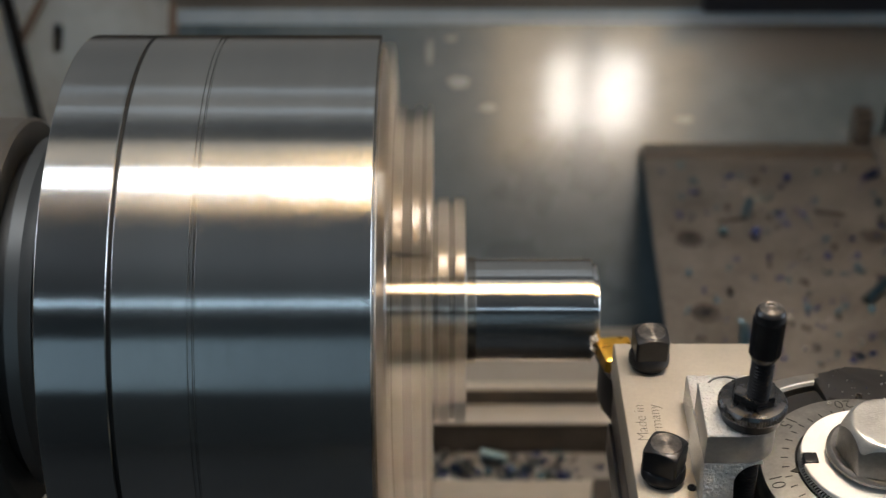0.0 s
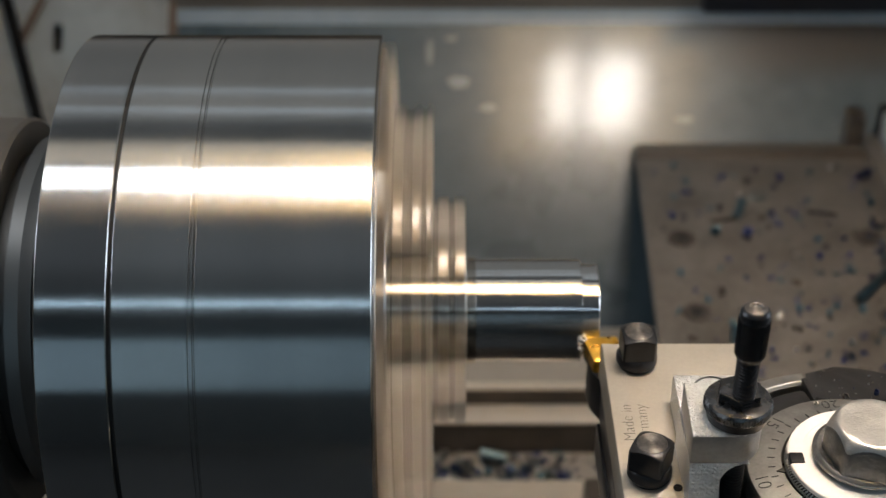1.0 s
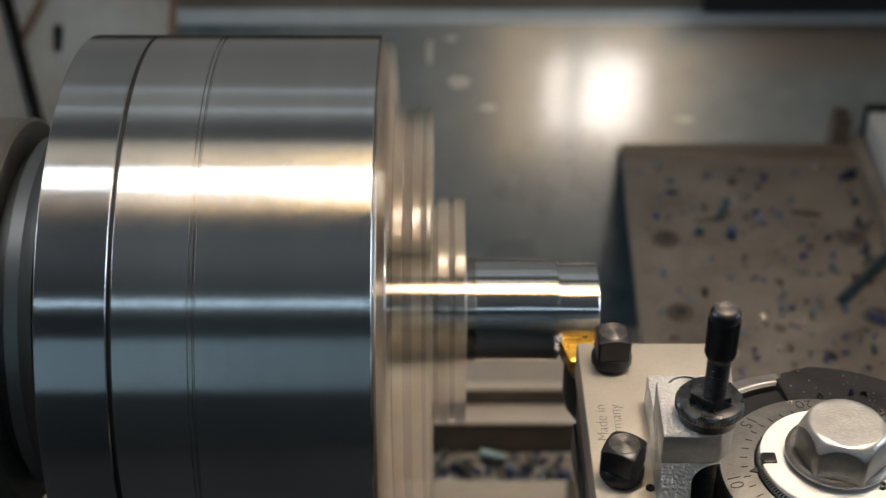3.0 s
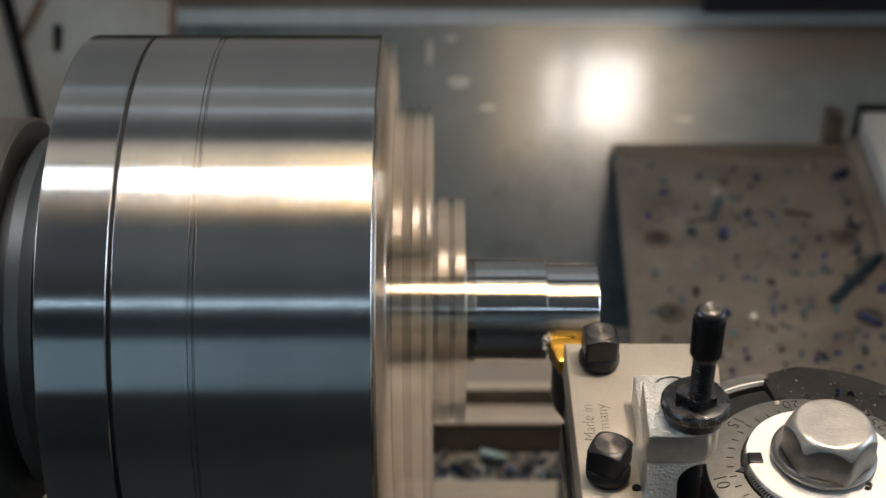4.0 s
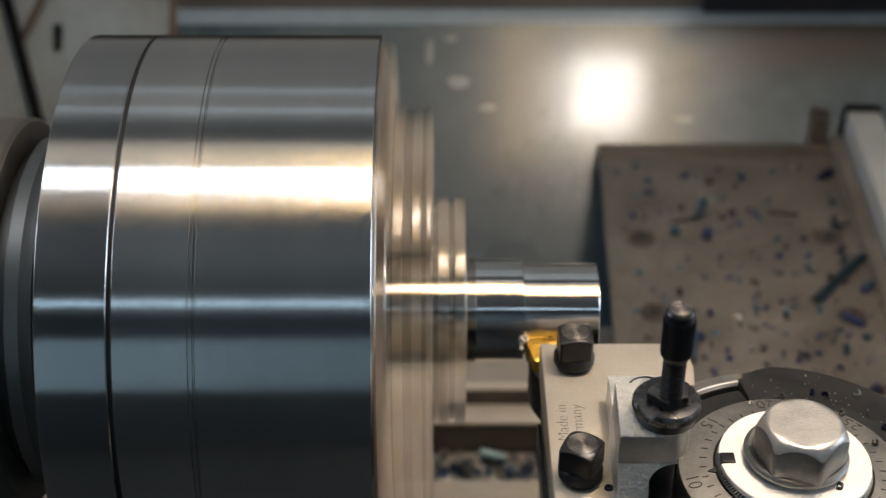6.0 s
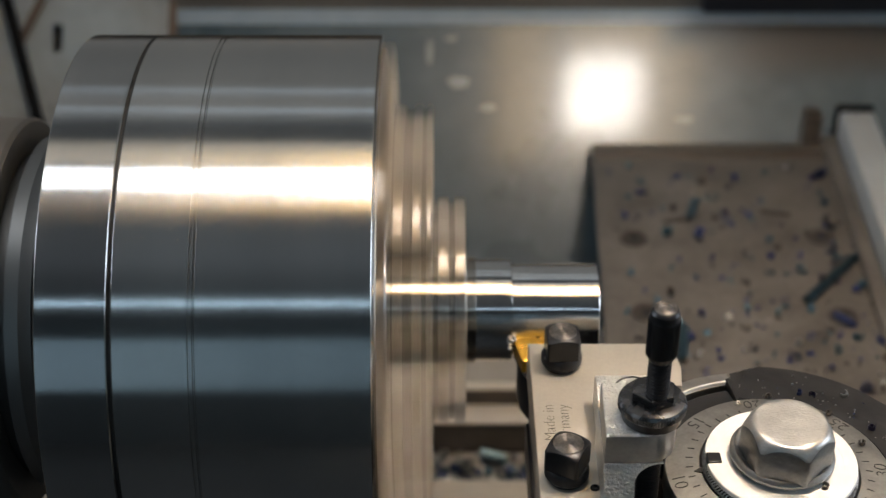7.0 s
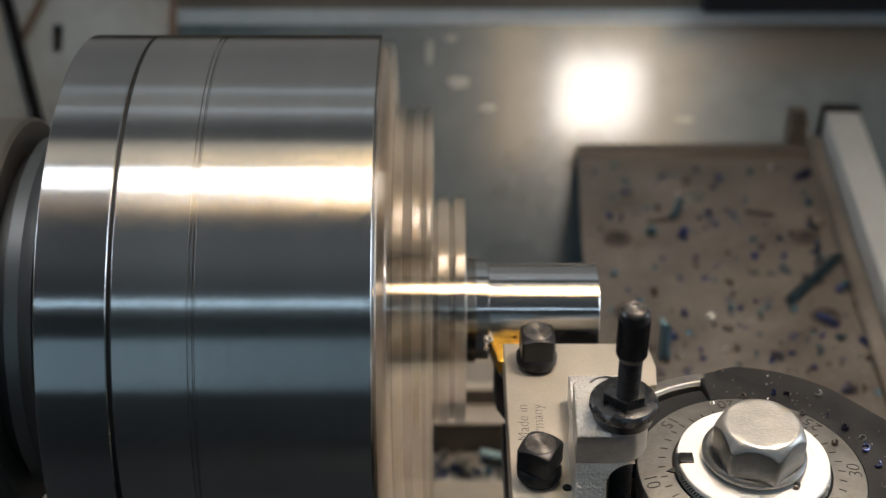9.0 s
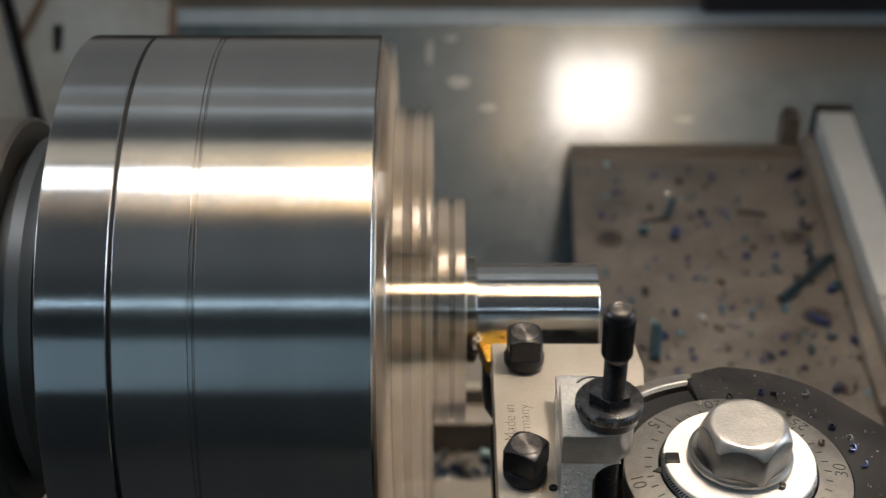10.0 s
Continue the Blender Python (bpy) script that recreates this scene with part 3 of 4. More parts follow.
def cutting_tool():
    t = ride(thing("turning_tool", "black turning tool with a gold carbide insert", "cutting tool"))
    part("shank", box(0.0178, 0.0375, -0.140, -0.034, -0.0220, -0.0030, 0.0006), BLACK, t)
    part("head", prism([(0.0178, -0.036), (0.0150, -0.0300), (0.0140, -0.0215), (0.0200, -0.0190), (0.0330, -0.0230), (0.0375, -0.036)], -0.0220, -0.0052, 0.0005), BLACK, t)
    tip = Vector((0.0124, -0.0170))
    rows = []
    for dx, dy in ((0, 0), (0.0122, 0.0012), (0.0141, -0.0112), (0.0030, -0.0135)):
        rows.append((tip.x + dx, tip.y + dy))
    ins = prism(rows, -0.0050, 0.0, 0.0)
    bmesh.ops.bevel(ins, geom=[e for e in ins.edges if abs(e.verts[0].co.z - e.verts[1].co.z) > 0.001], offset=0.0009, segments=4, affect="EDGES", profile=0.5)
    top = [f for f in ins.faces if f.normal.z > 0.9 or all(v.co.z > -1e-6 for v in f.verts)]
    r = bmesh.ops.inset_region(ins, faces=top, thickness=0.0011, depth=-0.0006)
    i = part("insert", ins, INSERT, t, "gold coated carbide insert")
    part("shim", prism([(x + 0.0006, y - 0.0004) for x, y in rows], -0.0082, -0.0051), BLACK, t)
    part("clamp_screw", turned([(-0.0012, 0.0), (-0.0012, 0.0021), (0.0002, 0.0019), (0.0004, 0.0012), (-0.0004, 0.0010), (-0.0004, 0.0)], axis="Z", segs=24, centre=(tip.x + 0.0074, tip.y - 0.0060)), DIAL, i, "small clamp screw")


cutting_tool()


# ---- tool post ----
PX, PY = 0.0897, -0.1020


NUMERALS = ((0, -90), (5, 243), (10, 189), (15, 135), (20, 95), (25, 43), (30, 0), (35, -42))


def tool_post():
    p = ride(thing("tool_post", "round quick-change tool post with a graduated dial", "tool post"))

    def put(name, bm, mat, parent=p, label="", smooth=35):
        o = part(name, bm, mat, parent, label, smooth)
        o.location = (PX, PY, 0) if parent is p else (0, 0, 0)
        return o

    # core and neck are coloured dark to put shade into the hollow round them
    put("core", turned([(-0.060, 0.0), (-0.060, 0.0475), (-0.0130, 0.0475), (-0.0120, 0.046), (-0.0120, 0.0)], axis="Z", segs=128), DARK, p, "post core coloured dark for the shaded hollow")
    put("neck", turned([(-0.0119, 0.0), (-0.0119, 0.0338), (0.0059, 0.0338), (0.0059, 0.0)], axis="Z", segs=128), BLACK, p, "black post neck")
    put("stud_seat", turned([(-0.0119, 0.0), (-0.0119, 0.0046), (-0.0075, 0.0046), (-0.0068, 0.0038), (-0.0068, 0.0)], axis="Z", segs=32, centre=(0.0492 - PX, -0.1068 - PY)), WAY, p, "worn brassy stud seat")
    put("dark_cover", revolve([(0.0, 0.0348), (0.0, 0.0436), (0.0098, 0.0436), (0.0114, 0.0428), (0.0122, 0.0412), (0.0126, 0.0348)], axis="Z", segs=96, a0=102.5, a1=160), COVER, p, "dark gunmetal cover")
    rim = [(0.0516 * math.cos(radians(d)), 0.0516 * math.sin(radians(d))) for d in range(90, 47, -3)]
    rim = [(0.0470 * math.cos(radians(d)), 0.0470 * math.sin(radians(d))) for d in (101, 98)] + [(0.0490 * math.cos(radians(95.5)), 0.0490 * math.sin(radians(95.5))), (0.0508 * math.cos(radians(93)), 0.0508 * math.sin(radians(93)))] + rim
    rim += [(0.0506, 0.0205), (0.0660, 0.0040), (0.0680, 0.0), (0.0680, -0.0480), (0.0, -0.0520)]
    rim += [(0.0349 * math.cos(radians(d)), 0.0349 * math.sin(radians(d))) for d in range(-90, 103, 6)]
    put("cover_flange", prism(rim, 0.0, 0.0137, 0.0014), COVER, p, "dark cover flange")
    put("cam_lobe", revolve([(0.0, 0.0456), (0.0, 0.0535), (0.0092, 0.0535), (0.0108, 0.0520), (0.0112, 0.0456)], axis="Z", segs=40, a0=98.2, a1=128), RING_STEEL, p, "satin steel cam lobe")
    put("cam_edge", revolve([(0.0104, 0.0457), (0.0104, 0.0466), (0.0126, 0.0465), (0.0126, 0.0459)], axis="Z", segs=40, a0=98.5, a1=134), WASHER, p, "bright cam edge")
    cone = put("graduated_ring", revolve([(0.0060, 0.0240), (0.0060, 0.0346), (0.0136, 0.0346), (0.0141, 0.0343), (0.0156, 0.0242), (0.0152, 0.0240)], axis="Z", segs=160), RING_STEEL, p, "satin steel graduated ring")
    slope = math.degrees(math.atan2(0.0013, 0.0087))

    def on_cone(angle, r):
        z = 0.0141 + (0.0343 - r) * 0.0013 / 0.0087
        return Matrix.Rotation(radians(angle), 4, "Z") @ Matrix.Translation((r, 0, z)) @ Matrix.Rotation(radians(slope), 4, "Y")

    for k in range(40):
        ang = 106 + 9 * k
        tick = part("tick_mark", box(-0.0011, 0.0011, -0.00016, 0.00016, -0.0001, 0.00012, 0), NUMERAL, cone)
        tick.matrix_local = on_cone(ang, 0.0272)
    for n, ang in NUMERALS:
        lettering("numeral", str(n), 0.0062, on_cone(ang, 0.0314) @ pose(0, 0, 0.00005, 0, 0, 90), NUMERAL, cone, 0.00008)
    tri = part("index_mark", prism([(0.0, 0.0), (0.0026, 0.0013), (0.0026, -0.0013)], 0.0, 0.0004), NUMERAL, cone, "dark triangular index mark")
    tri.matrix_local = on_cone(183, 0.0262) @ pose(0, 0, 0, 0, 0, 180)
    # coil spring round the washer
    coil = bmesh.new()
    bigr, small, turns, steps = 0.0222, 0.0011, 130, 6
    rings = []
    total = turns * steps
    for k in range(total):
        a = 2 * math.pi * k / total
        b = 2 * math.pi * k / steps
        c = Vector(((bigr + small * math.cos(b)) * math.cos(a), (bigr + small * math.cos(b)) * math.sin(a), 0.0158 + small * math.sin(b)))
        out = Vector((math.cos(a) * math.cos(b), math.sin(a) * math.cos(b), math.sin(b)))
        side = Vector((-math.sin(a), math.cos(a), 0))
        w = 0.00030
        rings.append([coil.verts.new(c + out * w), coil.verts.new(c + side * w), coil.verts.new(c - out * w), coil.verts.new(c - side * w)])
    for k in range(total):
        q, s = rings[k], rings[(k + 1) % total]
        for i in range(4):
            j = (i + 1) % 4
            coil.faces.new((q[i], q[j], s[j], s[i]))
    put("coil_spring", coil, CAST, p, "steel coil spring", 80)
    # washer with a slot at one side
    put("washer_hub", revolve([(0.0176, 0.008), (0.0176, 0.0186), (0.0194, 0.0186), (0.0194, 0.008)], axis="Z", segs=96), WASHER, p)
    put("washer", revolve([(0.0176, 0.01862), (0.0176, 0.0226), (0.0178, 0.0228), (0.0192, 0.0228), (0.0195, 0.0225), (0.0195, 0.01862)], axis="Z", segs=120, a0=-174, a1=174), WASHER, p, "bright slotted washer")
    # black core and block paint the shade inside the slot and under the washer
    put("washer_core", revolve([(0.0060, 0.007), (0.0060, 0.0222), (0.0175, 0.0222), (0.0175, 0.007)], axis="Z", segs=96), BLACK, p)
    put("slot_key", box(-0.0224, -0.0182, -0.00215, 0.00215, 0.0174, 0.0201, 0.0003), BLACK, p, "black block filling the slot in place of its shade")
    # flanged hexagon nut
    put("nut_flange", turned([(0.0205, 0.0), (0.0207, 0.0150), (0.0213, 0.0157), (0.0222, 0.0157), (0.0229, 0.0152), (0.0232, 0.0144), (0.0230, 0.0138), (0.0230, 0.0)], axis="Z", segs=96), NUT_SIDE, p, "rounded nut flange")
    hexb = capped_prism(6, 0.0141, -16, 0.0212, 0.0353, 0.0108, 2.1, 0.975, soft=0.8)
    # side faces get the darker copy to paint in the dim room they mirror
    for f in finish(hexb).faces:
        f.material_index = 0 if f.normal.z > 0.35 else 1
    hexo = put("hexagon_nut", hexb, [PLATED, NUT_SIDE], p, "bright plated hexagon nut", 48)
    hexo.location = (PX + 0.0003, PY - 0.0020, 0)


tool_post()


# ---- cross slide, chip tray and scale ----
def slides():
    s = ride(thing("cross_slide", "oily steel cross slide carrying the tool post", "cross slide"))
    part("top_slide", box(0.036, 0.160, -0.26, -0.040, -0.104, -0.060, 0.002), GROUND, s)
    part("slide", box(0.050, 0.200, -0.30, 0.018, -0.165, -0.105, 0.002), DARK, s)
    part("saddle", box(0.030, 0.230, -0.18, 0.090, -0.199, -0.166, 0.002), DARK, s)
    t = ride(thing("chip_tray", "oily brown steel plate littered with blue chips", "tray"))
    part("plate", prism([(0.0600, 0.020), (0.1925, 0.020), (0.2060, 0.2880), (0.0725, 0.2880)], -0.108, -0.105, 0.0008), TRAY, t)
    part("rear_lip", box(0.0726, 0.2060, 0.2880, 0.3040, -0.116, -0.1035, 0.002), LIP, t, "darker raised rear lip")
    part("bracket", box(0.130, 0.195, 0.030, 0.200, -0.160, -0.1125, 0.002), DARK, t)
    for x, y in ((0.0872, 0.205), (0.1855, 0.206), (0.0862, 0.140), (0.1815, 0.137)):
        b = part("cap_screw", revolve([(-0.1052, 0.0030), (-0.1052, 0.0072), (-0.1046, 0.0074), (-0.1040, 0.0068), (-0.1042, 0.0030)], axis="Z", segs=32, centre=(x, y)), DARK, t, "dark oily socket screw")
        part("socket", prism(ngon(6, 0.0031, 10, (x, y)), -0.1052, -0.1044), BLACK, b)
    d = ride(thing("linear_scale", "light grey aluminium measuring scale beside the chip tray", "measuring scale"))

    def along(x0, x1, y0, y1, z0, z1, bevel):
        """A bar of the scale, which runs a few degrees off the tray's side."""
        bm = box(x0, x1, y0, y1, z0, z1, bevel)
        bmesh.ops.transform(bm, matrix=Matrix.Translation((0.2150, 0.3088, 0)) @ Matrix.Rotation(radians(-3.0), 4, "Z"), verts=bm.verts)
        return bm

    part("housing", along(0.0, 0.0195, -0.1800, -0.0008, -0.110, -0.0850, 0.0015), SCALE, d)
    part("lower_housing", along(0.0004, 0.0200, -0.2500, -0.1806, -0.110, -0.0862, 0.0015), SCALE, d)
    part("rail", along(-0.0088, -0.0004, -0.2450, -0.0028, -0.113, -0.1000, 0.001), TRAY, d, "oily side rail")
    part("end_cap", along(-0.0010, 0.0202, -0.0007, 0.0060, -0.110, -0.0838, 0.0012), RUBBER, d, "black end cap")
    part("bracket", along(-0.0190, -0.0090, -0.0043, 0.0095, -0.125, -0.0880, 0.0012), DARK, d, "dark mounting bracket")
    part("support", along(-0.0080, 0.0190, -0.2280, -0.0980, -0.160, -0.1135, 0.002), DARK, d)


slides()


# ---- chips ----
def curl(r, width, turn, thick, pitch, n=10):
    """A small curled chip: a strip wound round an axis."""
    bm = bmesh.new()
    rows = []
    for k in range(n + 1):
        a = radians(turn) * k / n
        rr = r * (1 - 0.25 * k / n)
        rows.append([bm.verts.new((rr * math.cos(a), rr * math.sin(a), pitch * k / n)), bm.verts.new((rr * math.cos(a), rr * math.sin(a), pitch * k / n + width)),
                     bm.verts.new(((rr - thick) * math.cos(a), (rr - thick) * math.sin(a), pitch * k / n + width)), bm.verts.new(((rr - thick) * math.cos(a), (rr - thick) * math.sin(a), pitch * k / n))])
    for p, q in zip(rows, rows[1:]):
        for i in range(4):
            j = (i + 1) % 4
            bm.faces.new((p[i], p[j], q[j], q[i]))
    bm.faces.new(rows[0])
    bm.faces.new(rows[-1])
    return bm


def fresh_chip():
    bm = bmesh.new()
    merge(bm, curl(0.0018, 0.0015, 300, 0.0005, 0.0008, 14), pose(0.0114, -0.0188, 0.0002, 20, 30, 0))
    merge(bm, curl(0.0011, 0.0016, 160, 0.0003, 0.0006, 10), pose(0.0106, -0.0194, -0.0028, 80, 10, 40))
    ride(tagged(part("fresh_chip", bm, HOT, None, "", 50), "bright curling chip at the insert's cutting edge", "metal chip"))


fresh_chip()


CHIP_MATS = [CHIP_BLUE, CHIP_TEAL, CHIP_BRIGHT, CHIP_VIOLET, DARK]


def scatter(name, label, count, area, z, seed, size, weights):
    rng = random.Random(seed)
    bm = bmesh.new()
    mats = []
    for k in range(count):
        x, y = area(rng)
        r = size * rng.uniform(0.45, 1.3)
        chip = curl(r, r * rng.uniform(0.5, 1.6), rng.uniform(120, 420), r * 0.16, r * rng.uniform(0, 1.2), 8)
        m = Matrix.Translation((x, y, z + r * 0.75)) @ Euler([rng.uniform(0, 6.3) for _ in range(3)]).to_matrix().to_4x4()
        before = len(bm.faces)
        merge(bm, chip, m)
        bm.faces.ensure_lookup_table()
        idx = rng.choices(range(5), weights)[0]
        for f in bm.faces[before:]:
            f.material_index = idx
    return tagged(part(name, bm, CHIP_MATS, None, "", 50), label, "metal chips", kind="stuff")


def long_chip(name, label, a, b, r, mat, wraps):
    """A tight helical chip lying from a to b."""
    a, b = Vector(a), Vector(b)
    bm = bmesh.new()
    n = wraps * 8
    rows = []
    for k in range(n + 1):
        ang = 2 * math.pi * k / 8
        x = (b - a).length * k / n
        w = (b - a).length / wraps * 0.8
        rows.append([bm.verts.new((x, r * math.cos(ang), r * math.sin(ang))), bm.verts.new((x + w, r * math.cos(ang), r * math.sin(ang))),
                     bm.verts.new((x + w, 0.82 * r * math.cos(ang), 0.82 * r * math.sin(ang))), bm.verts.new((x, 0.82 * r * math.cos(ang), 0.82 * r * math.sin(ang)))])
    for p, q in zip(rows, rows[1:]):
        for i in range(4):
            j = (i + 1) % 4
            bm.faces.new((p[i], p[j], q[j], q[i]))
    bm.faces.new(rows[0])
    bm.faces.new(rows[-1])
    bmesh.ops.transform(bm, matrix=Matrix.Translation(a) @ (b - a).to_track_quat("X", "Z").to_matrix().to_4x4(), verts=bm.verts)
    return tagged(part(name, bm, mat, None, "", 60), label, "metal chip")


def tray_area(rng):
    while True:
        x, y = rng.uniform(0.078, 0.204), rng.uniform(0.045, 0.280)
        if rng.random() < 0.15 + 0.85 * ((x - 0.078) / 0.126 * 0.6 + (0.28 - y) / 0.2 * 0.6):
            return x, y


ride(scatter("tray_chips", "small blue, violet and bright steel chips on the tray", 250, tray_area, -0.105, 4, 0.0018, (5, 4, 0.3, 2, 4)))
ride(scatter("tray_chips", "larger dark blue and teal chips on the tray", 22, tray_area, -0.105, 11, 0.0036, (4, 4, 0, 2, 3)))
scatter("bed_chips", "blue and bright steel chips heaped on the bed ledge", 150, lambda g: (g.betavariate(1.2, 1.6) * 0.105 - 0.02, g.uniform(0.118, 0.141)), -0.200, 8, 0.0027, (4, 5, 6, 1, 2))
ride(long_chip("long_chip", "long teal coiled steel chip on the tray", (0.1640, 0.1440, -0.1015), (0.1975, 0.1850, -0.1025), 0.0027, CHIP_TEAL, 13))
ride(long_chip("long_chip", "long teal coiled steel chip on the tray", (0.0980, 0.100, -0.1025), (0.1022, 0.1245, -0.1025), 0.0026, CHIP_TEAL, 7))
for lab, a, b, r, mat, wraps in (
        ("short teal coiled chip on the tray", (0.1177, 0.2205, -0.1025), (0.1240, 0.2380, -0.1020), 0.0022, CHIP_TEAL, 5),
        ("thin dark brown chip on the tray", (0.1031, 0.2190, -0.1038), (0.1180, 0.2232, -0.1036), 0.0011, DARK, 6),
        ("thin dark brown chip on the tray", (0.1570, 0.2302, -0.1036), (0.1716, 0.2268, -0.1036), 0.0013, DARK, 6),
        ("dark blue coiled chip on the tray", (0.1762, 0.1360, -0.1028), (0.1834, 0.1285, -0.1026), 0.0021, CHIP_BLUE, 4),
        ("short bright blue coiled chip on the tray", (0.1945, 0.2640, -0.1022), (0.1985, 0.2675, -0.1020), 0.0028, CHIP_BLUE, 3)):
    ride(long_chip("coiled_chip", lab, a, b, r, mat, wraps))
rng = random.Random(31)
for x, y, size, mat in ((0.1318, 0.2451, 0.0016, CHIP_PALE), (0.1394, 0.1558, 0.0014, CHIP_TEAL), (0.1289, 0.1082, 0.0016, CHIP_BRIGHT), (0.1555, 0.1147, 0.0015, CHIP_BRIGHT),
                        (0.1832, 0.1169, 0.0024, CHIP_TEAL), (0.0905, 0.2229, 0.0013, CHIP_VIOLET), (0.1525, 0.1719, 0.0019, CHIP_TEAL), (0.1571, 0.1871, 0.0020, CHIP_BLUE),
                        (0.1377, 0.2268, 0.0018, CHIP_VIOLET), (0.1439, 0.2545, 0.0016, CHIP_BLUE), (0.1970, 0.2690, 0.0015, CHIP_PALE)):
    bm = curl(size, size * 1.2, rng.uniform(200, 400), size * 0.2, size * 0.6, 10)
    bmesh.ops.transform(bm, matrix=Matrix.Translation((x, y, -0.105 + size * 0.8)) @ Euler([rng.uniform(0, 6.3) for _ in range(3)]).to_matrix().to_4x4(), verts=bm.verts)
    ride(tagged(part("tray_chip", bm, mat, None, "", 50), "small tempered steel chip lying on the tray", "metal chip", "single chips on the tray"))
long_chip("long_chip", "long pale green coiled chip on the bed ledge", (0.019, 0.137, -0.192), (0.031, 0.133, -0.192), 0.0024, CHIP_PALE, 7)


def cover_dust(rng):
    a, r = radians(rng.uniform(-60, 99)), rng.uniform(0.036, 0.0500)
    return PX + r * math.cos(a), PY + r * math.sin(a)


ride(scatter("cover_dust", "fine bright metal dust on the dark cover", 90, cover_dust, 0.0138, 17, 0.00032, (1, 0, 6, 1, 0)))


def post_chips():
    """Small curled chips on the dark cover and the dial: radius and angle round the post, size, material."""
    rng = random.Random(3)
    for r, a, size, mat, lab in (
            (0.0395, 70, 0.0011, CHIP_BLUE, "tiny blue curled chip on the dark cover"), (0.0398, 64, 0.0013, CHIP_VIOLET, "tiny violet curled chip on the dark cover"),
            (0.0462, 52, 0.0013, CHIP_BRIGHT, "tiny bright curled chip on the dark cover"), (0.0382, 30.5, 0.0014, CHIP_VIOLET, "tiny violet curled chip on the dark cover"),
            (0.0400, 21, 0.0013, CHIP_BRIGHT, "tiny bright curled chip on the dark cover"), (0.0385, 15.5, 0.0014, CHIP_BLUE, "tiny blue curled chip on the dark cover"),
            (0.0396, 4, 0.0012, CHIP_BLUE, "tiny blue curled chip on the dark cover"), (0.0316, 104, 0.0008, CHIP_BRIGHT, "tiny bright chip on the dial"),
            (0.0352, 85, 0.0012, DARK, "tiny dark chip at the dial's rim"), (0.0330, 51, 0.0012, DARK, "tiny dark chip on the dial"),
            (0.0300, 22, 0.0012, DARK, "tiny dark chip on the dial"), (0.0190, -62, 0.0013, DARK, "tiny dark chip on the bright washer")):
        bm = curl(size, size * 1.0, rng.uniform(230, 330), size * 0.25, size * 0.3, 12)
        z = 0.0140 if r > 0.035 else (0.0232 if r < 0.021 else 0.0150)
        bmesh.ops.transform(bm, matrix=Matrix.Translation((PX + r * math.cos(radians(a)), PY + r * math.sin(radians(a)), z)) @ Euler((rng.uniform(-0.3, 0.3), rng.uniform(-0.3, 0.3), rng.uniform(0, 6.3))).to_matrix().to_4x4(), verts=bm.verts)
        ride(tagged(part("curled_chip", bm, mat, None, "", 50), lab, "metal chip", "curled chips on the tool post"))


post_chips()


FLIGHTS = []


def flying_chips():
    """Hot chips that leave the cutting edge one by one and drop to the bed."""
    rng = random.Random(21)
    for k, t0 in enumerate((0.4, 1.1, 2.35, 3.2, 4.45, 5.35, 6.3, 7.4, 8.6, 9.4)):
        r = rng.uniform(0.0009, 0.0015)
        ob = tagged(part("flying_chip", curl(r, r * 1.4, rng.uniform(160, 320), r * 0.25, r * 0.5, 8), HOT if k % 3 else CHIP_TEAL, None, "", 50),
                    "tiny hot steel chip thrown off by the cutting edge", "metal chip", "chips thrown off the cut")
        FLIGHTS.append((ob, t0, rng.uniform(-0.012, 0.012), rng.uniform(0.118, 0.138), rng.uniform(0, 360)))


flying_chips()


# ---- machine lamp ----
def machine_lamp():
    l = thing("machine_lamp", "warm machine lamp hanging over the chuck", "lamp")
    x, y, z = LAMP
    part("housing", box(x - 0.125, x + 0.125, y - 0.110, y + 0.110, z + 0.008, z + 0.05, 0.006, 3), BLACK, l)
    part("diffuser", box(x - 0.105, x + 0.105, y - 0.092, y + 0.092, z + 0.0035, z + 0.0078, 0.001), LAMP_GLASS, l, "glowing lamp diffuser")
    part("arm", box(x - 0.012, x + 0.012, y - 0.012, y + 0.012, z + 0.051, 2.399, 0.002), BLACK, l)


machine_lamp()


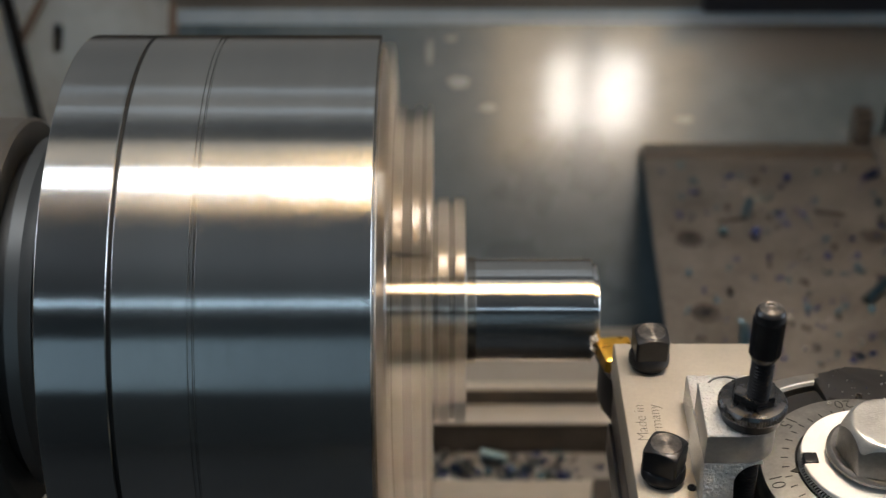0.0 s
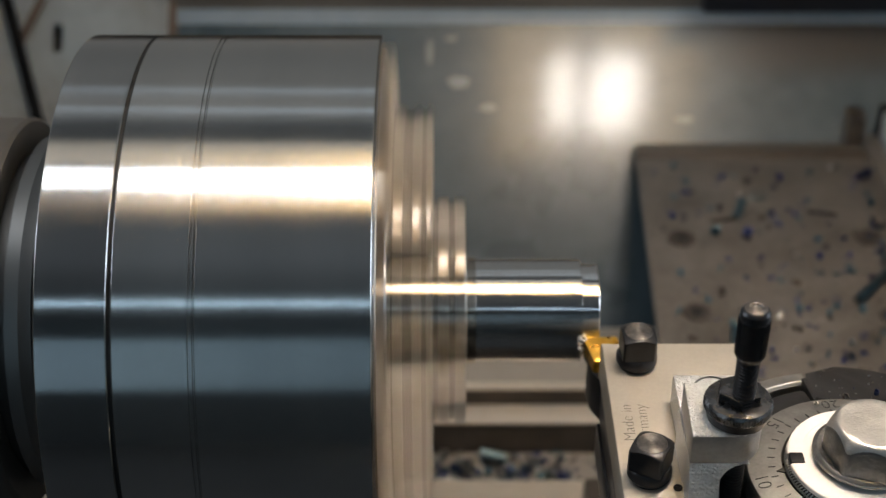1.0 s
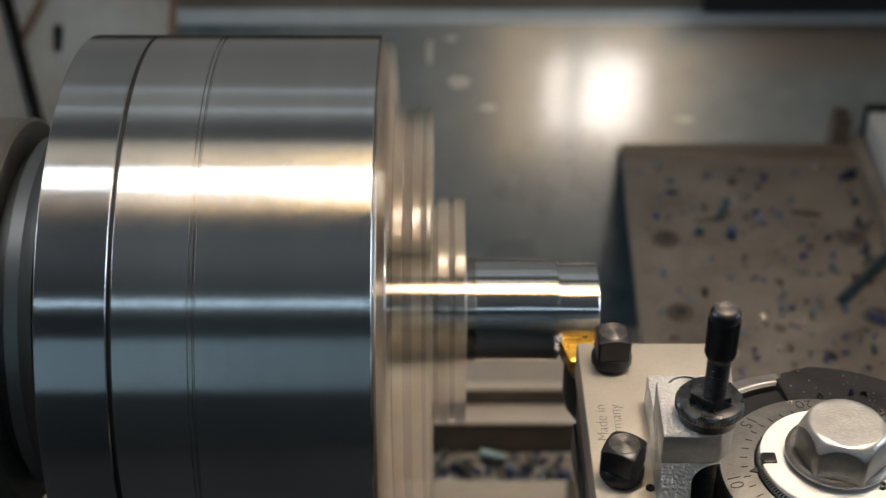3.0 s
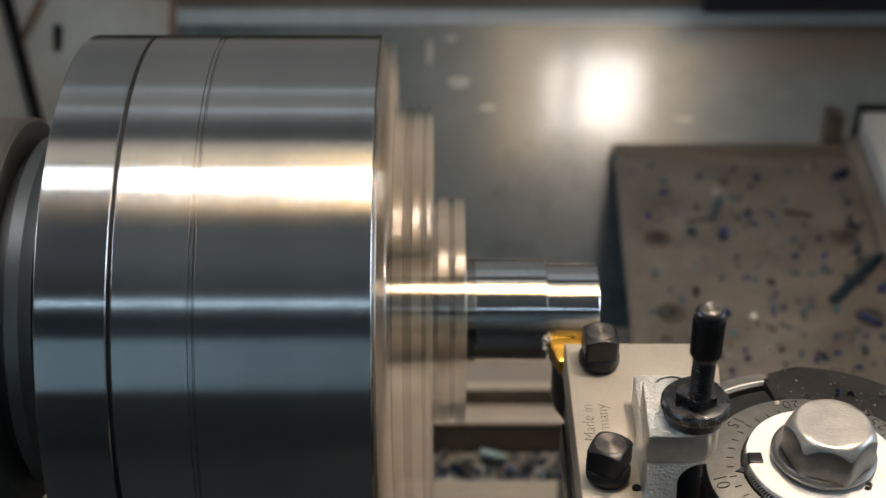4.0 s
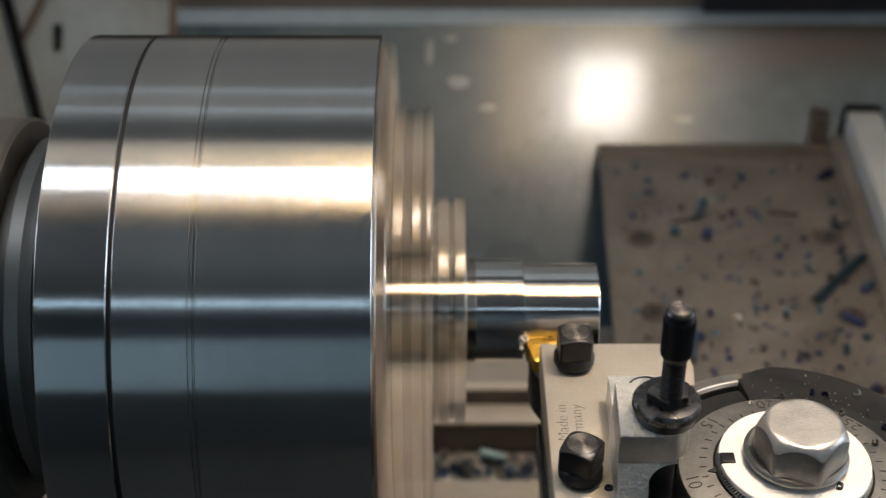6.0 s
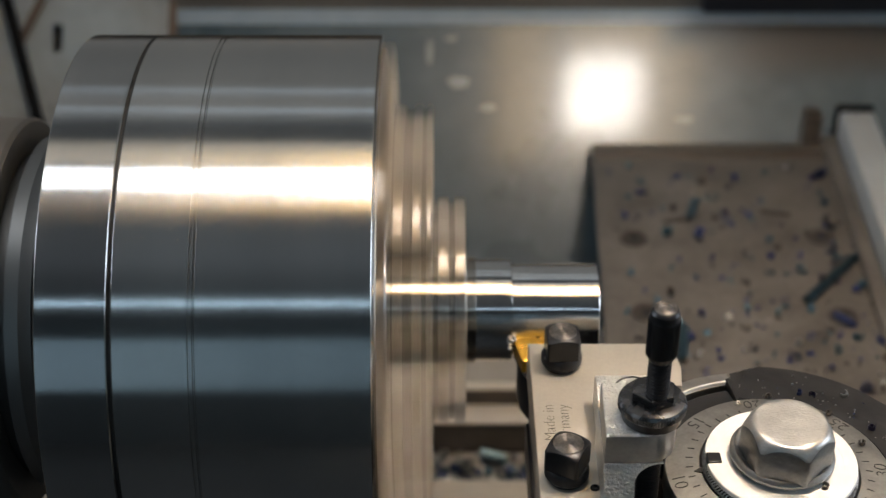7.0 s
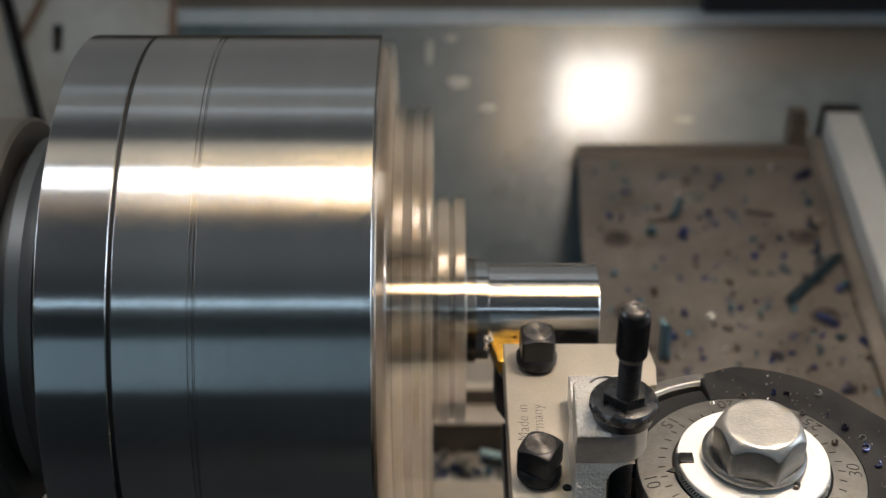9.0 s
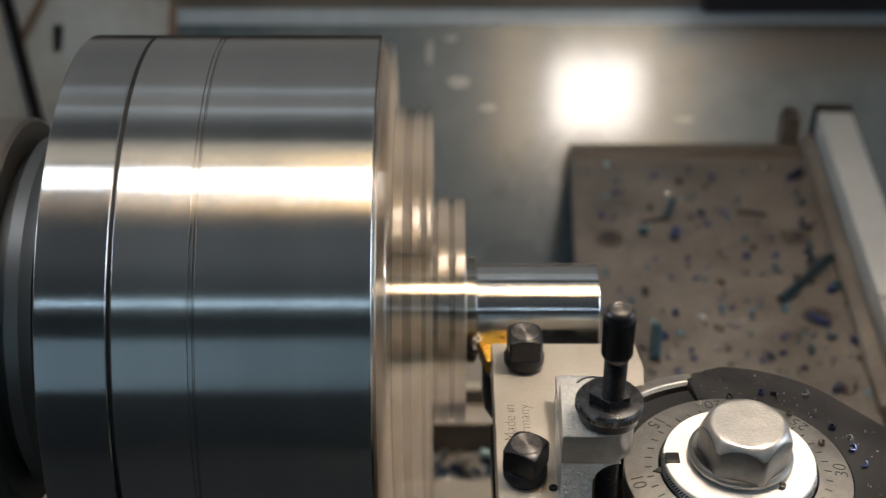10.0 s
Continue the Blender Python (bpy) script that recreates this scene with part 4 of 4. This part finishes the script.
def tube(path, r, segs=14):
    bm = bmesh.new()
    rings = []
    for k, p in enumerate(path):
        a, b = Vector(path[max(0, k - 1)]), Vector(path[min(len(path) - 1, k + 1)])
        q = (b - a).to_track_quat("Z", "Y")
        rings.append([bm.verts.new(Vector(p) + q @ Vector((r * math.cos(2 * math.pi * i / segs), r * math.sin(2 * math.pi * i / segs), 0))) for i in range(segs)])
    for p, q in zip(rings, rings[1:]):
        for i in range(segs):
            bm.faces.new((p[i], p[(i + 1) % segs], q[(i + 1) % segs], q[i]))
    bm.faces.new(rings[0])
    bm.faces.new(rings[-1])
    return bm


def coolant_arm():
    # unseen bar of unknown kind, placed to split the lamp's reflection in the sheet
    c = ride(thing("coolant_arm", "unseen dark arm on the carriage, placed to block part of the lamp", "coolant pipe"))
    part("foot", box(0.246, 0.290, -0.18, -0.08, -0.199, -0.160, 0.003), BLACK, c)
    part("pipe", tube([(0.268, -0.155, -0.162), (0.268, -0.155, 0.375), (0.262, -0.155, 0.397), (0.245, -0.155, 0.403), (0.1205, -0.155, 0.403), (0.1065, -0.150, 0.403), (0.1015, -0.138, 0.403), (0.1015, 0.070, 0.403)], 0.0085), BLACK, c)


coolant_arm()


# ---- what moves ----
def motions():
    steps = [k / 10 for k in range(101)]
    for ob in RIDES:
        x, y, z = ob.location
        walk(ob, [(t, pose(x + AX * (1 - t / 10), y, z)) for t in steps])
    for ob, t0, dx, y1, turn in FLIGHTS:
        rows = []
        for t in steps + [t0 + 0.05 * k for k in range(1, 6)]:
            u = min(1.0, max(0.0, (t - t0) / 0.25))
            x0 = 0.0132 + AX * (1 - min(t, t0) / 10)
            rows.append((t, pose(x0 + dx * u, -0.0200 + (y1 + 0.0200) * u, -0.0020 - 0.1965 * u * (0.55 + 0.45 * u), turn + 80 * u, 60 * u, turn)))
        rows = sorted({frame(t): (t, m) for t, m in rows}.values(), key=lambda row: row[0])
        walk(ob, rows)
    for ob, shift in SPINS:
        rows = []
        for k in range(-2, 303):
            t = k / FPS
            dx = AX * (1 - t / 10) if shift else 0.0
            rows.append((t, pose(dx, 0, 0, (80.0 * k) % 360, 0, 0)))
        walk(ob, rows)


motions()
